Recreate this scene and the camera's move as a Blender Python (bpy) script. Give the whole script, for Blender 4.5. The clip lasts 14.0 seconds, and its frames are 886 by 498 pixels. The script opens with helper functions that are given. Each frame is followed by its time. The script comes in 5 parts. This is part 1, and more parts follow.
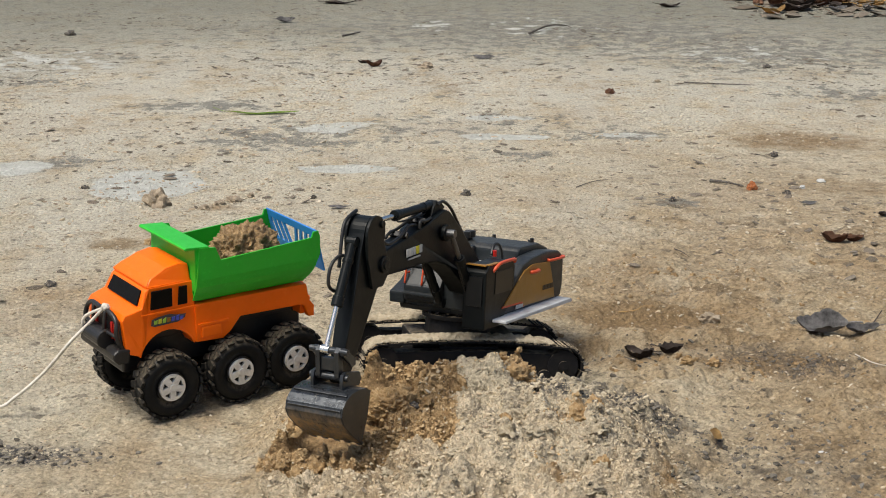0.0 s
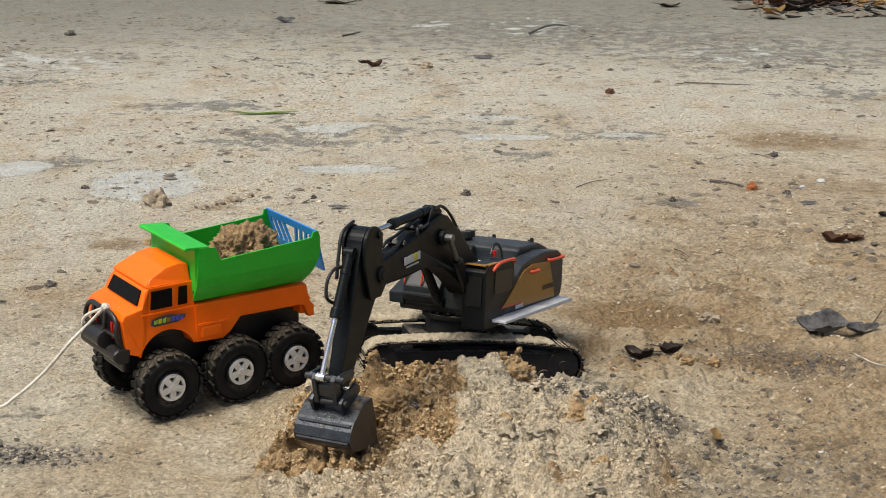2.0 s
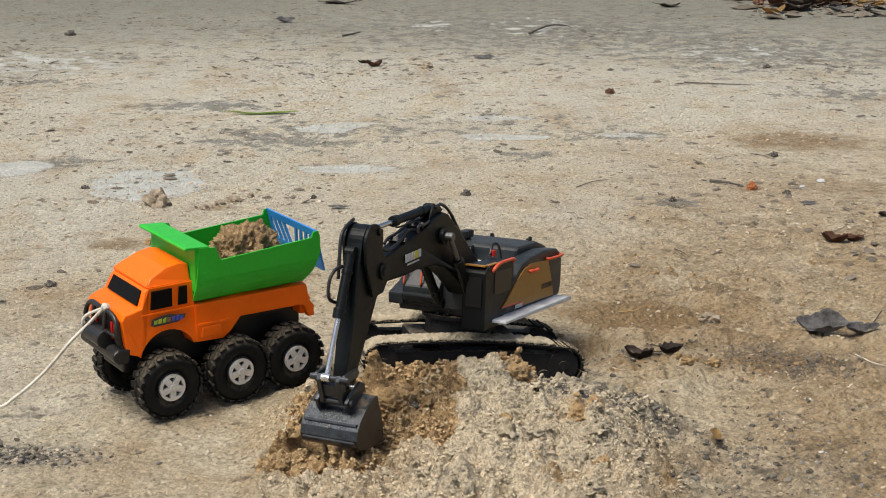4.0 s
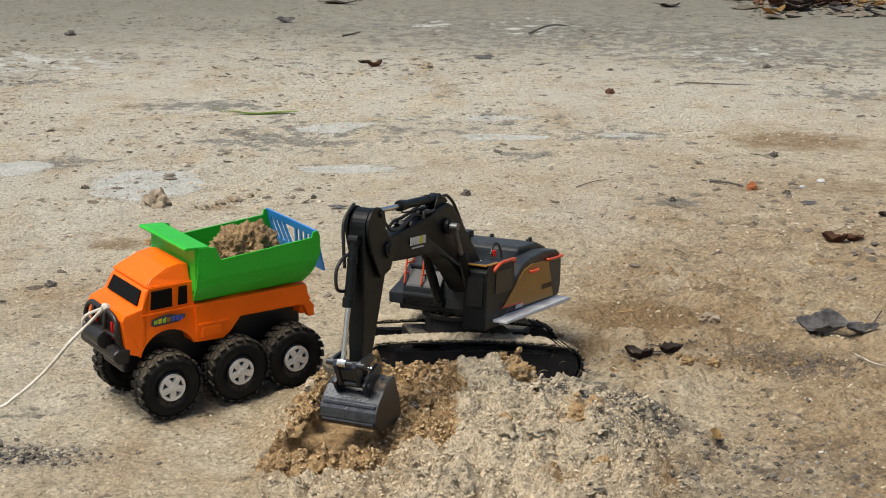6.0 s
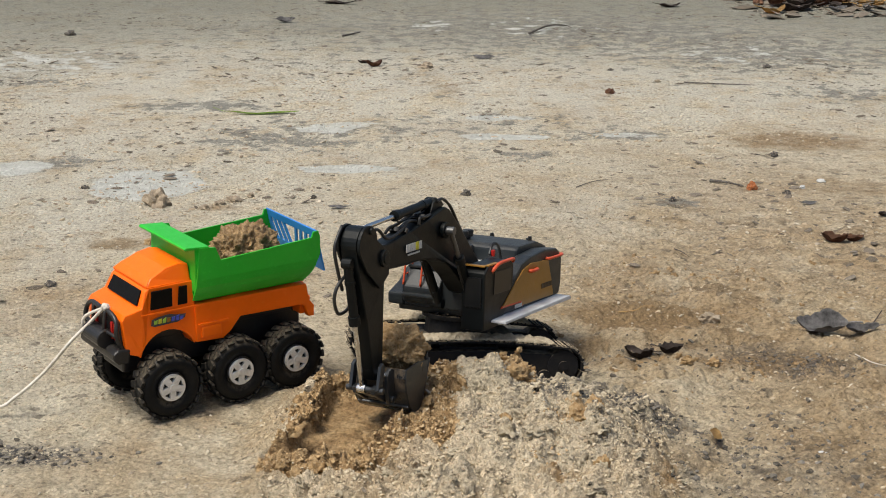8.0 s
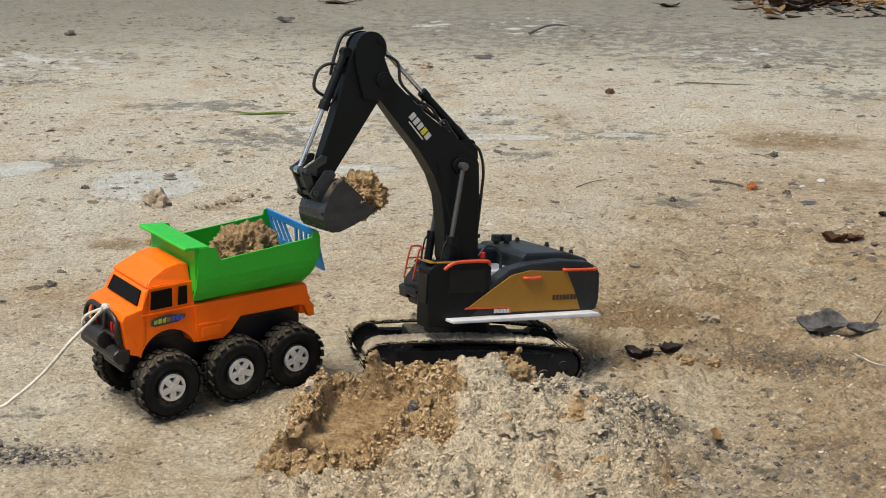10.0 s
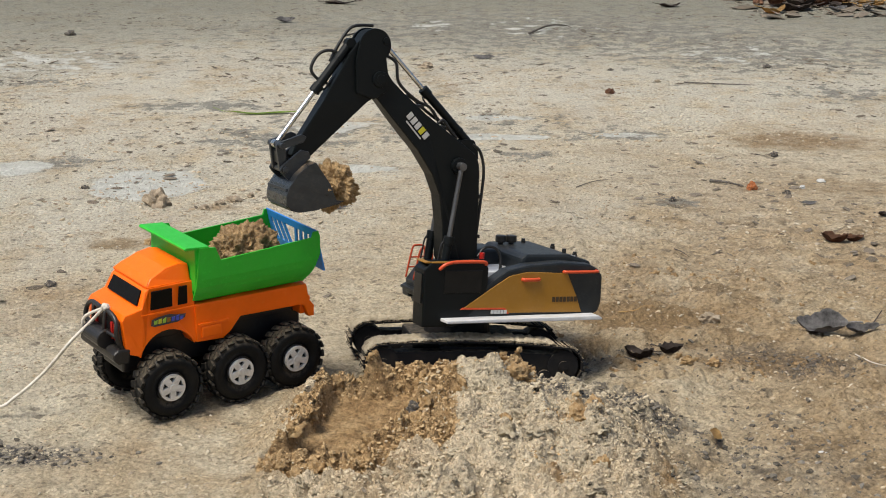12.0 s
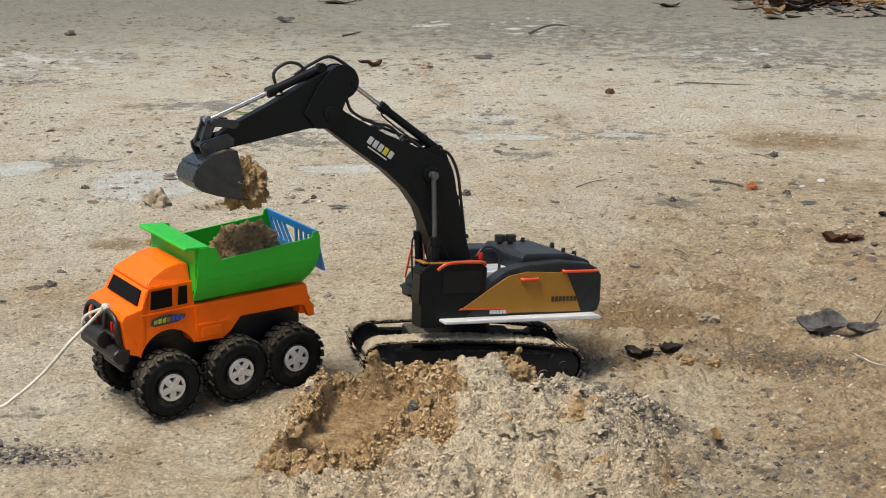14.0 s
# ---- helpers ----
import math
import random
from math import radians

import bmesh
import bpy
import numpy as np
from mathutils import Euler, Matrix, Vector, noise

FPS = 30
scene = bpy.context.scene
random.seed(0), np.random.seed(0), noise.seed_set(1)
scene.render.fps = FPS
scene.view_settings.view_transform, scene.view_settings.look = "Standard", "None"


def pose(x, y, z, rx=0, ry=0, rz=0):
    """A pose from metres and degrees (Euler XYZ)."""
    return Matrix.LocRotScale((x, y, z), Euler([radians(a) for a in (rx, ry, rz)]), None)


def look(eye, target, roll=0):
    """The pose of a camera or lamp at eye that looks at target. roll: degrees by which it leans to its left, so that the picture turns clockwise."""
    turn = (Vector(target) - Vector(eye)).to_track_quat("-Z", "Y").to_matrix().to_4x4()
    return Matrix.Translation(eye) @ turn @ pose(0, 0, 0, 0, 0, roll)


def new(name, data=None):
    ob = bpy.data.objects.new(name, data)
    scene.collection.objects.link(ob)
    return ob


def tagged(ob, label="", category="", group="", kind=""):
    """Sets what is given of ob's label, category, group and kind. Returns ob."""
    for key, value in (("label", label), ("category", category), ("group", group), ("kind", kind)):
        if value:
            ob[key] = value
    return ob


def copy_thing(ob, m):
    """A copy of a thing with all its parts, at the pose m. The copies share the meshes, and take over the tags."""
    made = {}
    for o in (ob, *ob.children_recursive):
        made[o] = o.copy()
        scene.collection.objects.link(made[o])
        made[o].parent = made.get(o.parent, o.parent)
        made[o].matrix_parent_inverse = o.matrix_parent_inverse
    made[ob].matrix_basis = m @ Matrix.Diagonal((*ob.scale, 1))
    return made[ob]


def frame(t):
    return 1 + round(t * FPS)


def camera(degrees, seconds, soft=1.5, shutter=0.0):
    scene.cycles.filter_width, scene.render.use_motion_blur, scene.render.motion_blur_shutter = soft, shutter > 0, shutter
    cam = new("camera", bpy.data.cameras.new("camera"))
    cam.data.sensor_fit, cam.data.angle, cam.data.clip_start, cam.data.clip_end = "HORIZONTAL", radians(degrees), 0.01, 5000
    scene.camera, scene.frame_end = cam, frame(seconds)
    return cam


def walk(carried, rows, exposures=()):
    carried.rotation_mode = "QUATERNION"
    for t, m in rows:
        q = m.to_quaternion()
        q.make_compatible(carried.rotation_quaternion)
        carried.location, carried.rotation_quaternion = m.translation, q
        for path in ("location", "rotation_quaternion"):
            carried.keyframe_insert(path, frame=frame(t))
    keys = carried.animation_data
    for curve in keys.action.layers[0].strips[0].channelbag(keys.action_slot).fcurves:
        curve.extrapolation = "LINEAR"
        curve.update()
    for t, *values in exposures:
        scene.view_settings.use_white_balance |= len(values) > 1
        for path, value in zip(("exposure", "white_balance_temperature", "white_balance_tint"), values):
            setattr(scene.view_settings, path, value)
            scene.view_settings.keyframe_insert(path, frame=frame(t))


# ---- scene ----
# ---- camera: a fixed tripod shot ----
cam = camera(30.84, 14.0, 1.0, 0.35)
EYE = pose(0, -2.145, 0.723, 75.68, 0, 0.43)
walk(cam, [(0.0, EYE), (14.0, EYE)], exposures=[(0.0, 0.25), (14.0, 0.25)])

# ---- light: bright open shade under a hazy sky ----
SUN_ELEVATION, SUN_AZIMUTH = 64.0, 219.0   # degrees; azimuth counter-clockwise from +x, where the light comes from
world = bpy.data.worlds.new("hazy_sky")
world.use_nodes = True
scene.world = world
sky = world.node_tree.nodes.new("ShaderNodeTexSky")
sky.sky_type, sky.sun_disc = "NISHITA", False
sky.sun_elevation, sky.sun_rotation = radians(SUN_ELEVATION), radians(90 - SUN_AZIMUTH)
sky.air_density, sky.dust_density, sky.ozone_density = 1.0, 3.0, 1.0
background = world.node_tree.nodes["Background"]
world.node_tree.links.new(sky.outputs[0], background.inputs[0])
background.inputs[1].default_value = 0.10
sun = new("sun", bpy.data.lights.new("sun", "SUN"))
sun.data.energy, sun.data.angle, sun.data.color = 3.3, radians(26), (1.0, 0.94, 0.83)
sun_way = Vector((math.cos(radians(SUN_AZIMUTH)) * math.cos(radians(SUN_ELEVATION)),
                  math.sin(radians(SUN_AZIMUTH)) * math.cos(radians(SUN_ELEVATION)), math.sin(radians(SUN_ELEVATION))))
sun.matrix_basis = look(sun_way * 20, (0, 0, 0))


# ---- materials ----
class Nodes:
    """A node material in the making."""

    def __init__(self, name, rough=0.5, metal=0.0, specular=0.5):
        self.mat = bpy.data.materials.new(name)
        self.mat.use_nodes = True
        self.tree = self.mat.node_tree
        self.bsdf = self.tree.nodes["Principled BSDF"]
        self.bsdf.inputs["Roughness"].default_value = rough
        self.bsdf.inputs["Metallic"].default_value = metal
        self.bsdf.inputs["Specular IOR Level"].default_value = specular

    def put(self, socket, value):
        if hasattr(value, "is_linked"):
            self.tree.links.new(value, socket)
        else:
            socket.default_value = value if not isinstance(value, tuple) or len(value) != 3 or socket.type != "RGBA" else (*value, 1)

    def node(self, kind, **values):
        return self.tree.nodes.new(kind)

    def coords(self, space="Object"):
        return self.tree.nodes.new("ShaderNodeTexCoord").outputs[space]

    def position(self):
        return self.tree.nodes.new("ShaderNodeNewGeometry").outputs["Position"]

    def noise(self, vector, scale, detail=4.0, rough=0.6, stretch=None):
        if stretch:
            m = self.tree.nodes.new("ShaderNodeMapping")
            self.put(m.inputs["Vector"], vector)
            m.inputs["Scale"].default_value = stretch
            vector = m.outputs[0]
        n = self.tree.nodes.new("ShaderNodeTexNoise")
        self.put(n.inputs["Vector"], vector)
        n.inputs["Scale"].default_value, n.inputs["Detail"].default_value, n.inputs["Roughness"].default_value = scale, detail, rough
        return n.outputs["Fac"]

    def voronoi(self, vector, scale, feature="F1", output="Distance"):
        n = self.tree.nodes.new("ShaderNodeTexVoronoi")
        n.feature = feature
        self.put(n.inputs["Vector"], vector)
        n.inputs["Scale"].default_value = scale
        return n.outputs[output]

    def ramp(self, fac, *stops):
        n = self.tree.nodes.new("ShaderNodeValToRGB")
        self.put(n.inputs[0], fac)
        while len(n.color_ramp.elements) < len(stops):
            n.color_ramp.elements.new(0.5)
        for e, (at, colour) in zip(n.color_ramp.elements, stops):
            e.position = at
            e.color = (*colour, 1) if isinstance(colour, tuple) else (colour, colour, colour, 1)
        return n.outputs[0]

    def mix(self, fac, a, b, blend="MIX"):
        n = self.tree.nodes.new("ShaderNodeMix")
        n.data_type, n.blend_type = "RGBA", blend
        self.put(n.inputs[0], fac), self.put(n.inputs[6], a), self.put(n.inputs[7], b)
        return n.outputs[2]

    def math(self, op, a, b=0.0, clamp=False):
        n = self.tree.nodes.new("ShaderNodeMath")
        n.operation, n.use_clamp = op, clamp
        self.put(n.inputs[0], a), self.put(n.inputs[1], b)
        return n.outputs[0]

    def attribute(self, name):
        n = self.tree.nodes.new("ShaderNodeAttribute")
        n.attribute_name = name
        return n.outputs["Fac"]

    def bump(self, height, distance, strength=1.0, normal=None):
        n = self.tree.nodes.new("ShaderNodeBump")
        n.inputs["Distance"].default_value, n.inputs["Strength"].default_value = distance, strength
        self.put(n.inputs["Height"], height)
        if normal is not None:
            self.put(n.inputs["Normal"], normal)
        return n.outputs[0]

    def up(self):
        """How far the surface faces upwards."""
        g = self.tree.nodes.new("ShaderNodeNewGeometry")
        s = self.tree.nodes.new("ShaderNodeSeparateXYZ")
        self.put(s.inputs[0], g.outputs["Normal"])
        return s.outputs[2]

    def done(self, colour=None, rough=None, normal=None):
        if colour is not None:
            self.put(self.bsdf.inputs["Base Color"], colour)
        if rough is not None:
            self.put(self.bsdf.inputs["Roughness"], rough)
        if normal is not None:
            self.put(self.bsdf.inputs["Normal"], normal)
        return self.mat


DUST = (0.50, 0.41, 0.28)
DRY_SAND, PALE_SAND, WARM_SAND = (0.52, 0.435, 0.295), (0.60, 0.535, 0.40), (0.44, 0.335, 0.205)
DAMP_SAND, DEEP_SAND, ASH = (0.45, 0.30, 0.15), (0.23, 0.14, 0.065), (0.06, 0.06, 0.065)


def sand_ground():
    n = Nodes("sandy_ground", 0.95, 0, 0.2)
    at = n.position()
    broad = n.noise(at, 1.3, 5, 0.6)
    middle = n.noise(at, 9, 6, 0.65)
    fine = n.noise(at, 150, 5, 0.75)
    grain = n.noise(at, 520, 3, 0.8)
    colour = n.mix(n.ramp(broad, (0.38, 0.0), (0.64, 1.0)), DRY_SAND, WARM_SAND)
    colour = n.mix(n.ramp(middle, (0.46, 0.0), (0.66, 0.8)), colour, PALE_SAND)
    colour = n.mix(n.math("MULTIPLY", n.attribute("warm"), n.ramp(n.noise(at, 7, 6, 0.72), (0.34, 0.3), (0.56, 1.0)), True), colour, (0.375, 0.265, 0.145))
    colour = n.mix(n.math("MULTIPLY", n.attribute("heap"), n.ramp(n.noise(at, 30, 6, 0.75), (0.35, 0.45), (0.55, 1.0)), True), colour, (0.65, 0.54, 0.385))
    # drifts of loose pale sand and trodden browner hollows, a hand to a foot across
    drift = n.noise(at, 4.2, 6, 0.62, (0.9, 0.7, 1))
    colour = n.mix(n.math("MULTIPLY", n.ramp(drift, (0.50, 0.0), (0.62, 0.7)), n.math("SUBTRACT", 1.0, n.attribute("warm"), True)), colour, (0.62, 0.545, 0.40))
    colour = n.mix(n.ramp(drift, (0.36, 0.65), (0.46, 0.0)), colour, (0.385, 0.275, 0.155))
    # rain-washed hollows: brownish rings and mottling in the sand
    mottle = n.ramp(n.noise(at, 46, 7, 0.72, (0.8, 0.7, 1)), (0.34, 0.66), (0.46, 1.0), (0.66, 1.12))
    colour = n.mix(1.0, colour, mottle, "MULTIPLY")
    # thin wash of pale silt
    wash = n.math("MULTIPLY", n.attribute("pale"), n.ramp(n.noise(at, 6, 7, 0.72, (1.0, 0.6, 1)), (0.34, 0.0), (0.54, 1.0)), True)
    colour = n.mix(n.math("MULTIPLY", wash, 0.8), colour, (0.60, 0.575, 0.485))
    # darkening of the far ground, painted into the sand colour as shade
    colour = n.mix(n.attribute("far_shade"), colour, (0.25, 0.245, 0.195))
    # grey weathered streaks where the hard ground shows through, sharp at their edges
    ragged = n.noise(at, 21, 10, 0.74, (0.75, 0.62, 1))
    streak = n.math("ADD", n.math("MULTIPLY", n.attribute("grey"), 0.30), ragged)
    streak = n.ramp(streak, (0.675, 0.0), (0.725, 1.0))
    colour = n.mix(n.math("MULTIPLY", streak, 0.85), colour, n.mix(n.noise(at, 60, 5, 0.7), (0.11, 0.11, 0.10), (0.33, 0.315, 0.265)))
    fleck = n.ramp(n.noise(at, 38, 5, 0.62, (0.7, 0.75, 1)), (0.605, 0.0), (0.645, 1.0))
    colour = n.mix(n.math("MULTIPLY", fleck, 0.65), colour, (0.13, 0.11, 0.085))
    # bare slabs of smooth pale grey crust
    ridge = n.math("MULTIPLY", n.math("SUBTRACT", n.noise(at, 11, 8, 0.66, (1.0, 0.7, 1)), 0.5), 1.5)
    bare = n.math("ADD", n.attribute("bare"), ridge)
    rim = n.math("MULTIPLY", n.ramp(bare, (0.28, 0.0), (0.42, 1.0), (0.56, 0.0)), n.ramp(n.noise(at, 24, 5, 0.7), (0.47, 0.0), (0.60, 0.7)), True)
    colour = n.mix(rim, colour, (0.17, 0.165, 0.135))
    bare = n.ramp(bare, (0.42, 0.0), (0.56, 1.0))
    bare_colour = n.mix(n.ramp(n.noise(at, 20, 7, 0.7), (0.35, 0.0), (0.62, 1.0)), (0.48, 0.48, 0.43), (0.66, 0.66, 0.60))
    colour = n.mix(bare, colour, bare_colour)
    # brown scuffs on the trodden sand
    scuff = n.ramp(n.noise(at, 17, 9, 0.75, (0.7, 0.8, 1)), (0.51, 0.0), (0.61, 0.75))
    colour = n.mix(n.math("MULTIPLY", n.attribute("warm"), scuff, True), colour, (0.20, 0.14, 0.078))
    soak = n.math("ADD", n.attribute("soaked"), n.math("MULTIPLY", n.math("SUBTRACT", n.noise(at, 16, 8, 0.7), 0.5), 1.1), True)
    colour = n.mix(n.ramp(soak, (0.22, 0.0), (0.55, 0.85)), colour, n.mix(n.noise(at, 34, 6, 0.7), (0.14, 0.09, 0.045), (0.40, 0.28, 0.15)))
    # freshly dug damp sand
    damp_edge = n.math("ADD", n.attribute("damp"), n.math("MULTIPLY", n.math("SUBTRACT", n.noise(at, 45, 5, 0.7), 0.5), 0.9), True)
    damp_colour = n.mix(n.ramp(n.noise(at, 60, 6, 0.7), (0.36, 0.0), (0.62, 1.0)), DEEP_SAND, DAMP_SAND)
    damp_colour = n.mix(n.ramp(n.noise(at, 24, 4, 0.6), (0.45, 0.0), (0.7, 0.8)), damp_colour, (0.56, 0.40, 0.22))
    colour = n.mix(n.ramp(damp_edge, (0.35, 0.0), (0.62, 1.0)), colour, damp_colour)
    # charred litter and ash
    ash = n.math("MULTIPLY", n.attribute("ash"), n.ramp(n.noise(at, 90, 6, 0.8), (0.43, 0.0), (0.55, 1.0)), True)
    colour = n.mix(ash, colour, ASH)
    # grains: pale shell grit and dark crumbs
    grit = n.ramp(fine, (0.30, 0.45), (0.5, 1.0), (0.72, 1.42))
    colour = n.mix(n.math("SUBTRACT", 1.0, n.math("MULTIPLY", bare, 0.85)), colour, n.mix(1.0, colour, grit, "MULTIPLY"))
    speck = n.voronoi(at, 170)
    dark = n.math("MULTIPLY", n.ramp(speck, (0.10, 1.0), (0.2, 0.0)), n.ramp(n.noise(at, 38, 3, 0.6), (0.5, 0.0), (0.62, 1.0)), True)
    colour = n.mix(n.math("MULTIPLY", dark, 0.75), colour, (0.10, 0.085, 0.07))
    white = n.math("MULTIPLY", n.ramp(n.voronoi(at, 115), (0.09, 1.0), (0.16, 0.0)), n.ramp(n.noise(at, 27, 3, 0.6), (0.52, 0.0), (0.6, 1.0)), True)
    colour = n.mix(n.math("MULTIPLY", white, 0.35), colour, (0.68, 0.62, 0.5))
    normal = n.bump(n.noise(at, 5.5, 4, 0.6), 0.09, 0.6)
    normal = n.bump(n.noise(at, 13, 7, 0.7), 0.038, 0.75, normal)
    normal = n.bump(n.noise(at, 48, 6, 0.75), 0.013, 0.9, normal)
    normal = n.bump(fine, 0.004, 1.0, normal)
    normal = n.bump(grain, 0.0012, 0.7, normal)
    return n.done(colour, None, normal)


def clod_sand(name, light=(0.47, 0.33, 0.18), dark=(0.20, 0.12, 0.055)):
    n = Nodes(name, 0.95, 0, 0.2)
    at = n.coords()
    a = n.noise(at, 70, 6, 0.7)
    colour = n.mix(n.ramp(a, (0.34, 0.0), (0.62, 1.0)), dark, light)
    colour = n.mix(n.ramp(n.noise(at, 300, 4, 0.8), (0.5, 0.0), (0.75, 0.7)), colour, (0.6, 0.48, 0.32))
    normal = n.bump(n.noise(at, 110, 6, 0.75), 0.006, 0.9)
    normal = n.bump(n.noise(at, 420, 3, 0.7), 0.002, 0.8, normal)
    return n.done(colour, None, normal)


def grit_material(name, *colours, dusty=0.35):
    n = Nodes(name, 0.9, 0, 0.25)
    g = n.tree.nodes.new("ShaderNodeNewGeometry")
    stops = [((i + 0.5) / len(colours), c) for i, c in enumerate(colours)]
    colour = n.ramp(g.outputs["Random Per Island"], *stops)
    colour = n.mix(n.ramp(n.noise(n.position(), 400, 4, 0.7), (0.35, 0.0), (0.7, dusty)), colour, DRY_SAND)
    return n.done(colour, None, n.bump(n.noise(n.position(), 600, 3), 0.001, 0.7))


def plastic(name, colour, rough=0.4, dust=0.25, worn=None, dust_up=0.5, gloss=0.45):
    """Moulded toy plastic with faint flow marks, scuffs and sand dust lying on upward faces."""
    n = Nodes(name, rough, 0, gloss)
    at = n.coords()
    tone = n.ramp(n.noise(at, 18, 4), (0.3, 0.90), (0.7, 1.06))
    base = n.mix(1.0, colour, tone, "MULTIPLY")
    scuff = n.ramp(n.noise(at, 160, 6, 0.75, (1, 0.35, 1)), (0.56, 0.0), (0.7, 1.0))
    base = n.mix(n.math("MULTIPLY", scuff, 0.22), base, worn or tuple(min(1, c * 1.5 + 0.05) for c in colour))
    lying = n.ramp(n.up(), (dust_up, 0.0), (1.0, 1.0))
    specks = n.ramp(n.noise(at, 240, 6, 0.8), (0.48, 0.0), (0.62, 1.0))
    film = n.math("ADD", n.math("MULTIPLY", lying, specks), n.math("MULTIPLY", n.ramp(n.noise(at, 30, 5, 0.7), (0.42, 0.0), (0.75, 1.0)), 0.35), True)
    base = n.mix(n.math("MULTIPLY", film, dust, True), base, DUST)
    r = n.math("ADD", n.math("MULTIPLY", n.noise(at, 90, 5, 0.7), 0.25), rough - 0.1)
    return n.done(base, r, n.bump(n.noise(at, 350, 3), 0.0004, 0.35))


def sandy_rubber(name, colour=(0.013, 0.013, 0.014), dust=0.6, dust_up=0.25, rough=0.75):
    n = Nodes(name, rough, 0, 0.16)
    at = n.coords()
    up = n.ramp(n.up(), (dust_up, 0.0), (min(0.98, dust_up + 0.4), 1.0))
    cover = n.ramp(n.noise(at, 130, 6, 0.75), (0.38, 0.0), (0.58, 1.0))
    fac = n.math("MULTIPLY", n.math("MULTIPLY", up, cover, True), dust)
    film = n.math("MULTIPLY", n.ramp(n.noise(at, 45, 5, 0.7), (0.45, 0.0), (0.8, 1.0)), 0.025)
    c = n.mix(n.math("ADD", fac, film, True), colour, DUST)
    return n.done(c, None, n.bump(n.noise(at, 260, 4), 0.001, 0.6))


def metal(name, colour, rough=0.3, dust=0.2, metallic=1.0):
    n = Nodes(name, rough, metallic)
    at = n.coords()
    streaks = n.noise(at, 120, 5, 0.7, (0.3, 1, 1))
    c = n.mix(n.ramp(streaks, (0.3, 0.0), (0.7, 1.0)), tuple(v * 0.7 for v in colour), colour)
    c = n.mix(n.math("MULTIPLY", n.ramp(n.noise(at, 70, 6, 0.8), (0.5, 0.0), (0.66, 1.0)), dust), c, DUST)
    return n.done(c, n.math("ADD", n.math("MULTIPLY", streaks, 0.3), rough - 0.12), n.bump(streaks, 0.0003, 0.3))


def bucket_steel():
    """Worn dark steel, with damp sand smeared over the sole plate."""
    n = Nodes("sand_smeared_steel", 0.30, 0.7)
    at = n.coords()
    s = n.tree.nodes.new("ShaderNodeSeparateXYZ")
    n.put(s.inputs[0], at)
    streaks = n.noise(at, 120, 5, 0.7, (0.3, 1, 1))
    c = n.mix(n.ramp(streaks, (0.3, 0.0), (0.7, 1.0)), (0.040, 0.045, 0.051), (0.075, 0.082, 0.09))
    sole = n.ramp(n.math("MULTIPLY", n.math("ADD", s.outputs[0], 0.02), 16.0, True), (0.15, 0.0), (0.45, 1.0))
    smear = n.math("MULTIPLY", sole, n.ramp(n.noise(at, 55, 7, 0.72, (0.4, 1, 1)), (0.40, 0.0), (0.56, 0.9)), True)
    specks = n.math("MULTIPLY", n.ramp(n.noise(at, 200, 5, 0.8), (0.60, 0.0), (0.68, 1.0)), 0.25)
    sand = n.math("ADD", smear, specks, True)
    c = n.mix(sand, c, (0.38, 0.26, 0.135))
    n.put(n.bsdf.inputs["Metallic"], n.math("MULTIPLY", n.math("SUBTRACT", 1.0, sand, True), 0.7))
    return n.done(c, n.math("ADD", n.math("MULTIPLY", sand, 0.5), n.math("ADD", n.math("MULTIPLY", streaks, 0.2), 0.18), True), n.bump(n.math("ADD", streaks, sand), 0.0006, 0.5))


def leaf_material(name, a, b):
    n = Nodes(name, 0.7, 0, 0.3)
    at = n.coords()
    c = n.mix(n.ramp(n.noise(at, 60, 5, 0.7), (0.35, 0.0), (0.65, 1.0)), a, b)
    return n.done(c, None, n.bump(n.noise(at, 120, 5), 0.002, 0.7))


M_GROUND = sand_ground()
M_CLOD = clod_sand("damp_sand", (0.53, 0.365, 0.185), (0.26, 0.155, 0.065))
M_LOAD = clod_sand("heaped_sand", (0.46, 0.31, 0.155), (0.17, 0.105, 0.05))
M_GRIT = grit_material("mixed_grit", (0.17, 0.13, 0.09), (0.42, 0.33, 0.22), (0.55, 0.46, 0.33), (0.30, 0.25, 0.19), (0.52, 0.46, 0.36))
M_PALE_GRIT = grit_material("pale_grit", (0.52, 0.43, 0.29), (0.60, 0.51, 0.37), (0.63, 0.54, 0.40), (0.50, 0.41, 0.28), (0.58, 0.49, 0.35), (0.36, 0.28, 0.19), dusty=0.5)
M_CLODS = grit_material("sand_crumbs", (0.42, 0.285, 0.14), (0.50, 0.345, 0.18), (0.46, 0.315, 0.16), (0.53, 0.385, 0.215), dusty=0.15)
M_LITTER = grit_material("dark_litter", (0.035, 0.028, 0.024), (0.08, 0.065, 0.055), (0.14, 0.12, 0.10), (0.05, 0.04, 0.035))
M_ASH = grit_material("charred_crumbs", (0.03, 0.028, 0.027), (0.09, 0.08, 0.07), (0.05, 0.045, 0.04), (0.15, 0.14, 0.125), dusty=0.2)
M_ORANGE = plastic("orange_plastic", (1.0, 0.150, 0.0), 0.34, 0.012, None, 0.5, 0.34)
M_GREEN = plastic("green_plastic", (0.022, 0.46, 0.025), 0.34, 0.03)
M_BLUE = plastic("blue_plastic", (0.03, 0.22, 0.62), 0.4, 0.10)
M_BLACK_TRIM = plastic("black_trim_plastic", (0.012, 0.012, 0.013), 0.35, 0.06)
M_GLASS_STICKER = plastic("black_window_sticker", (0.003, 0.003, 0.003), 0.4, 0.01, (0.004, 0.004, 0.004), 0.5, 0.12)
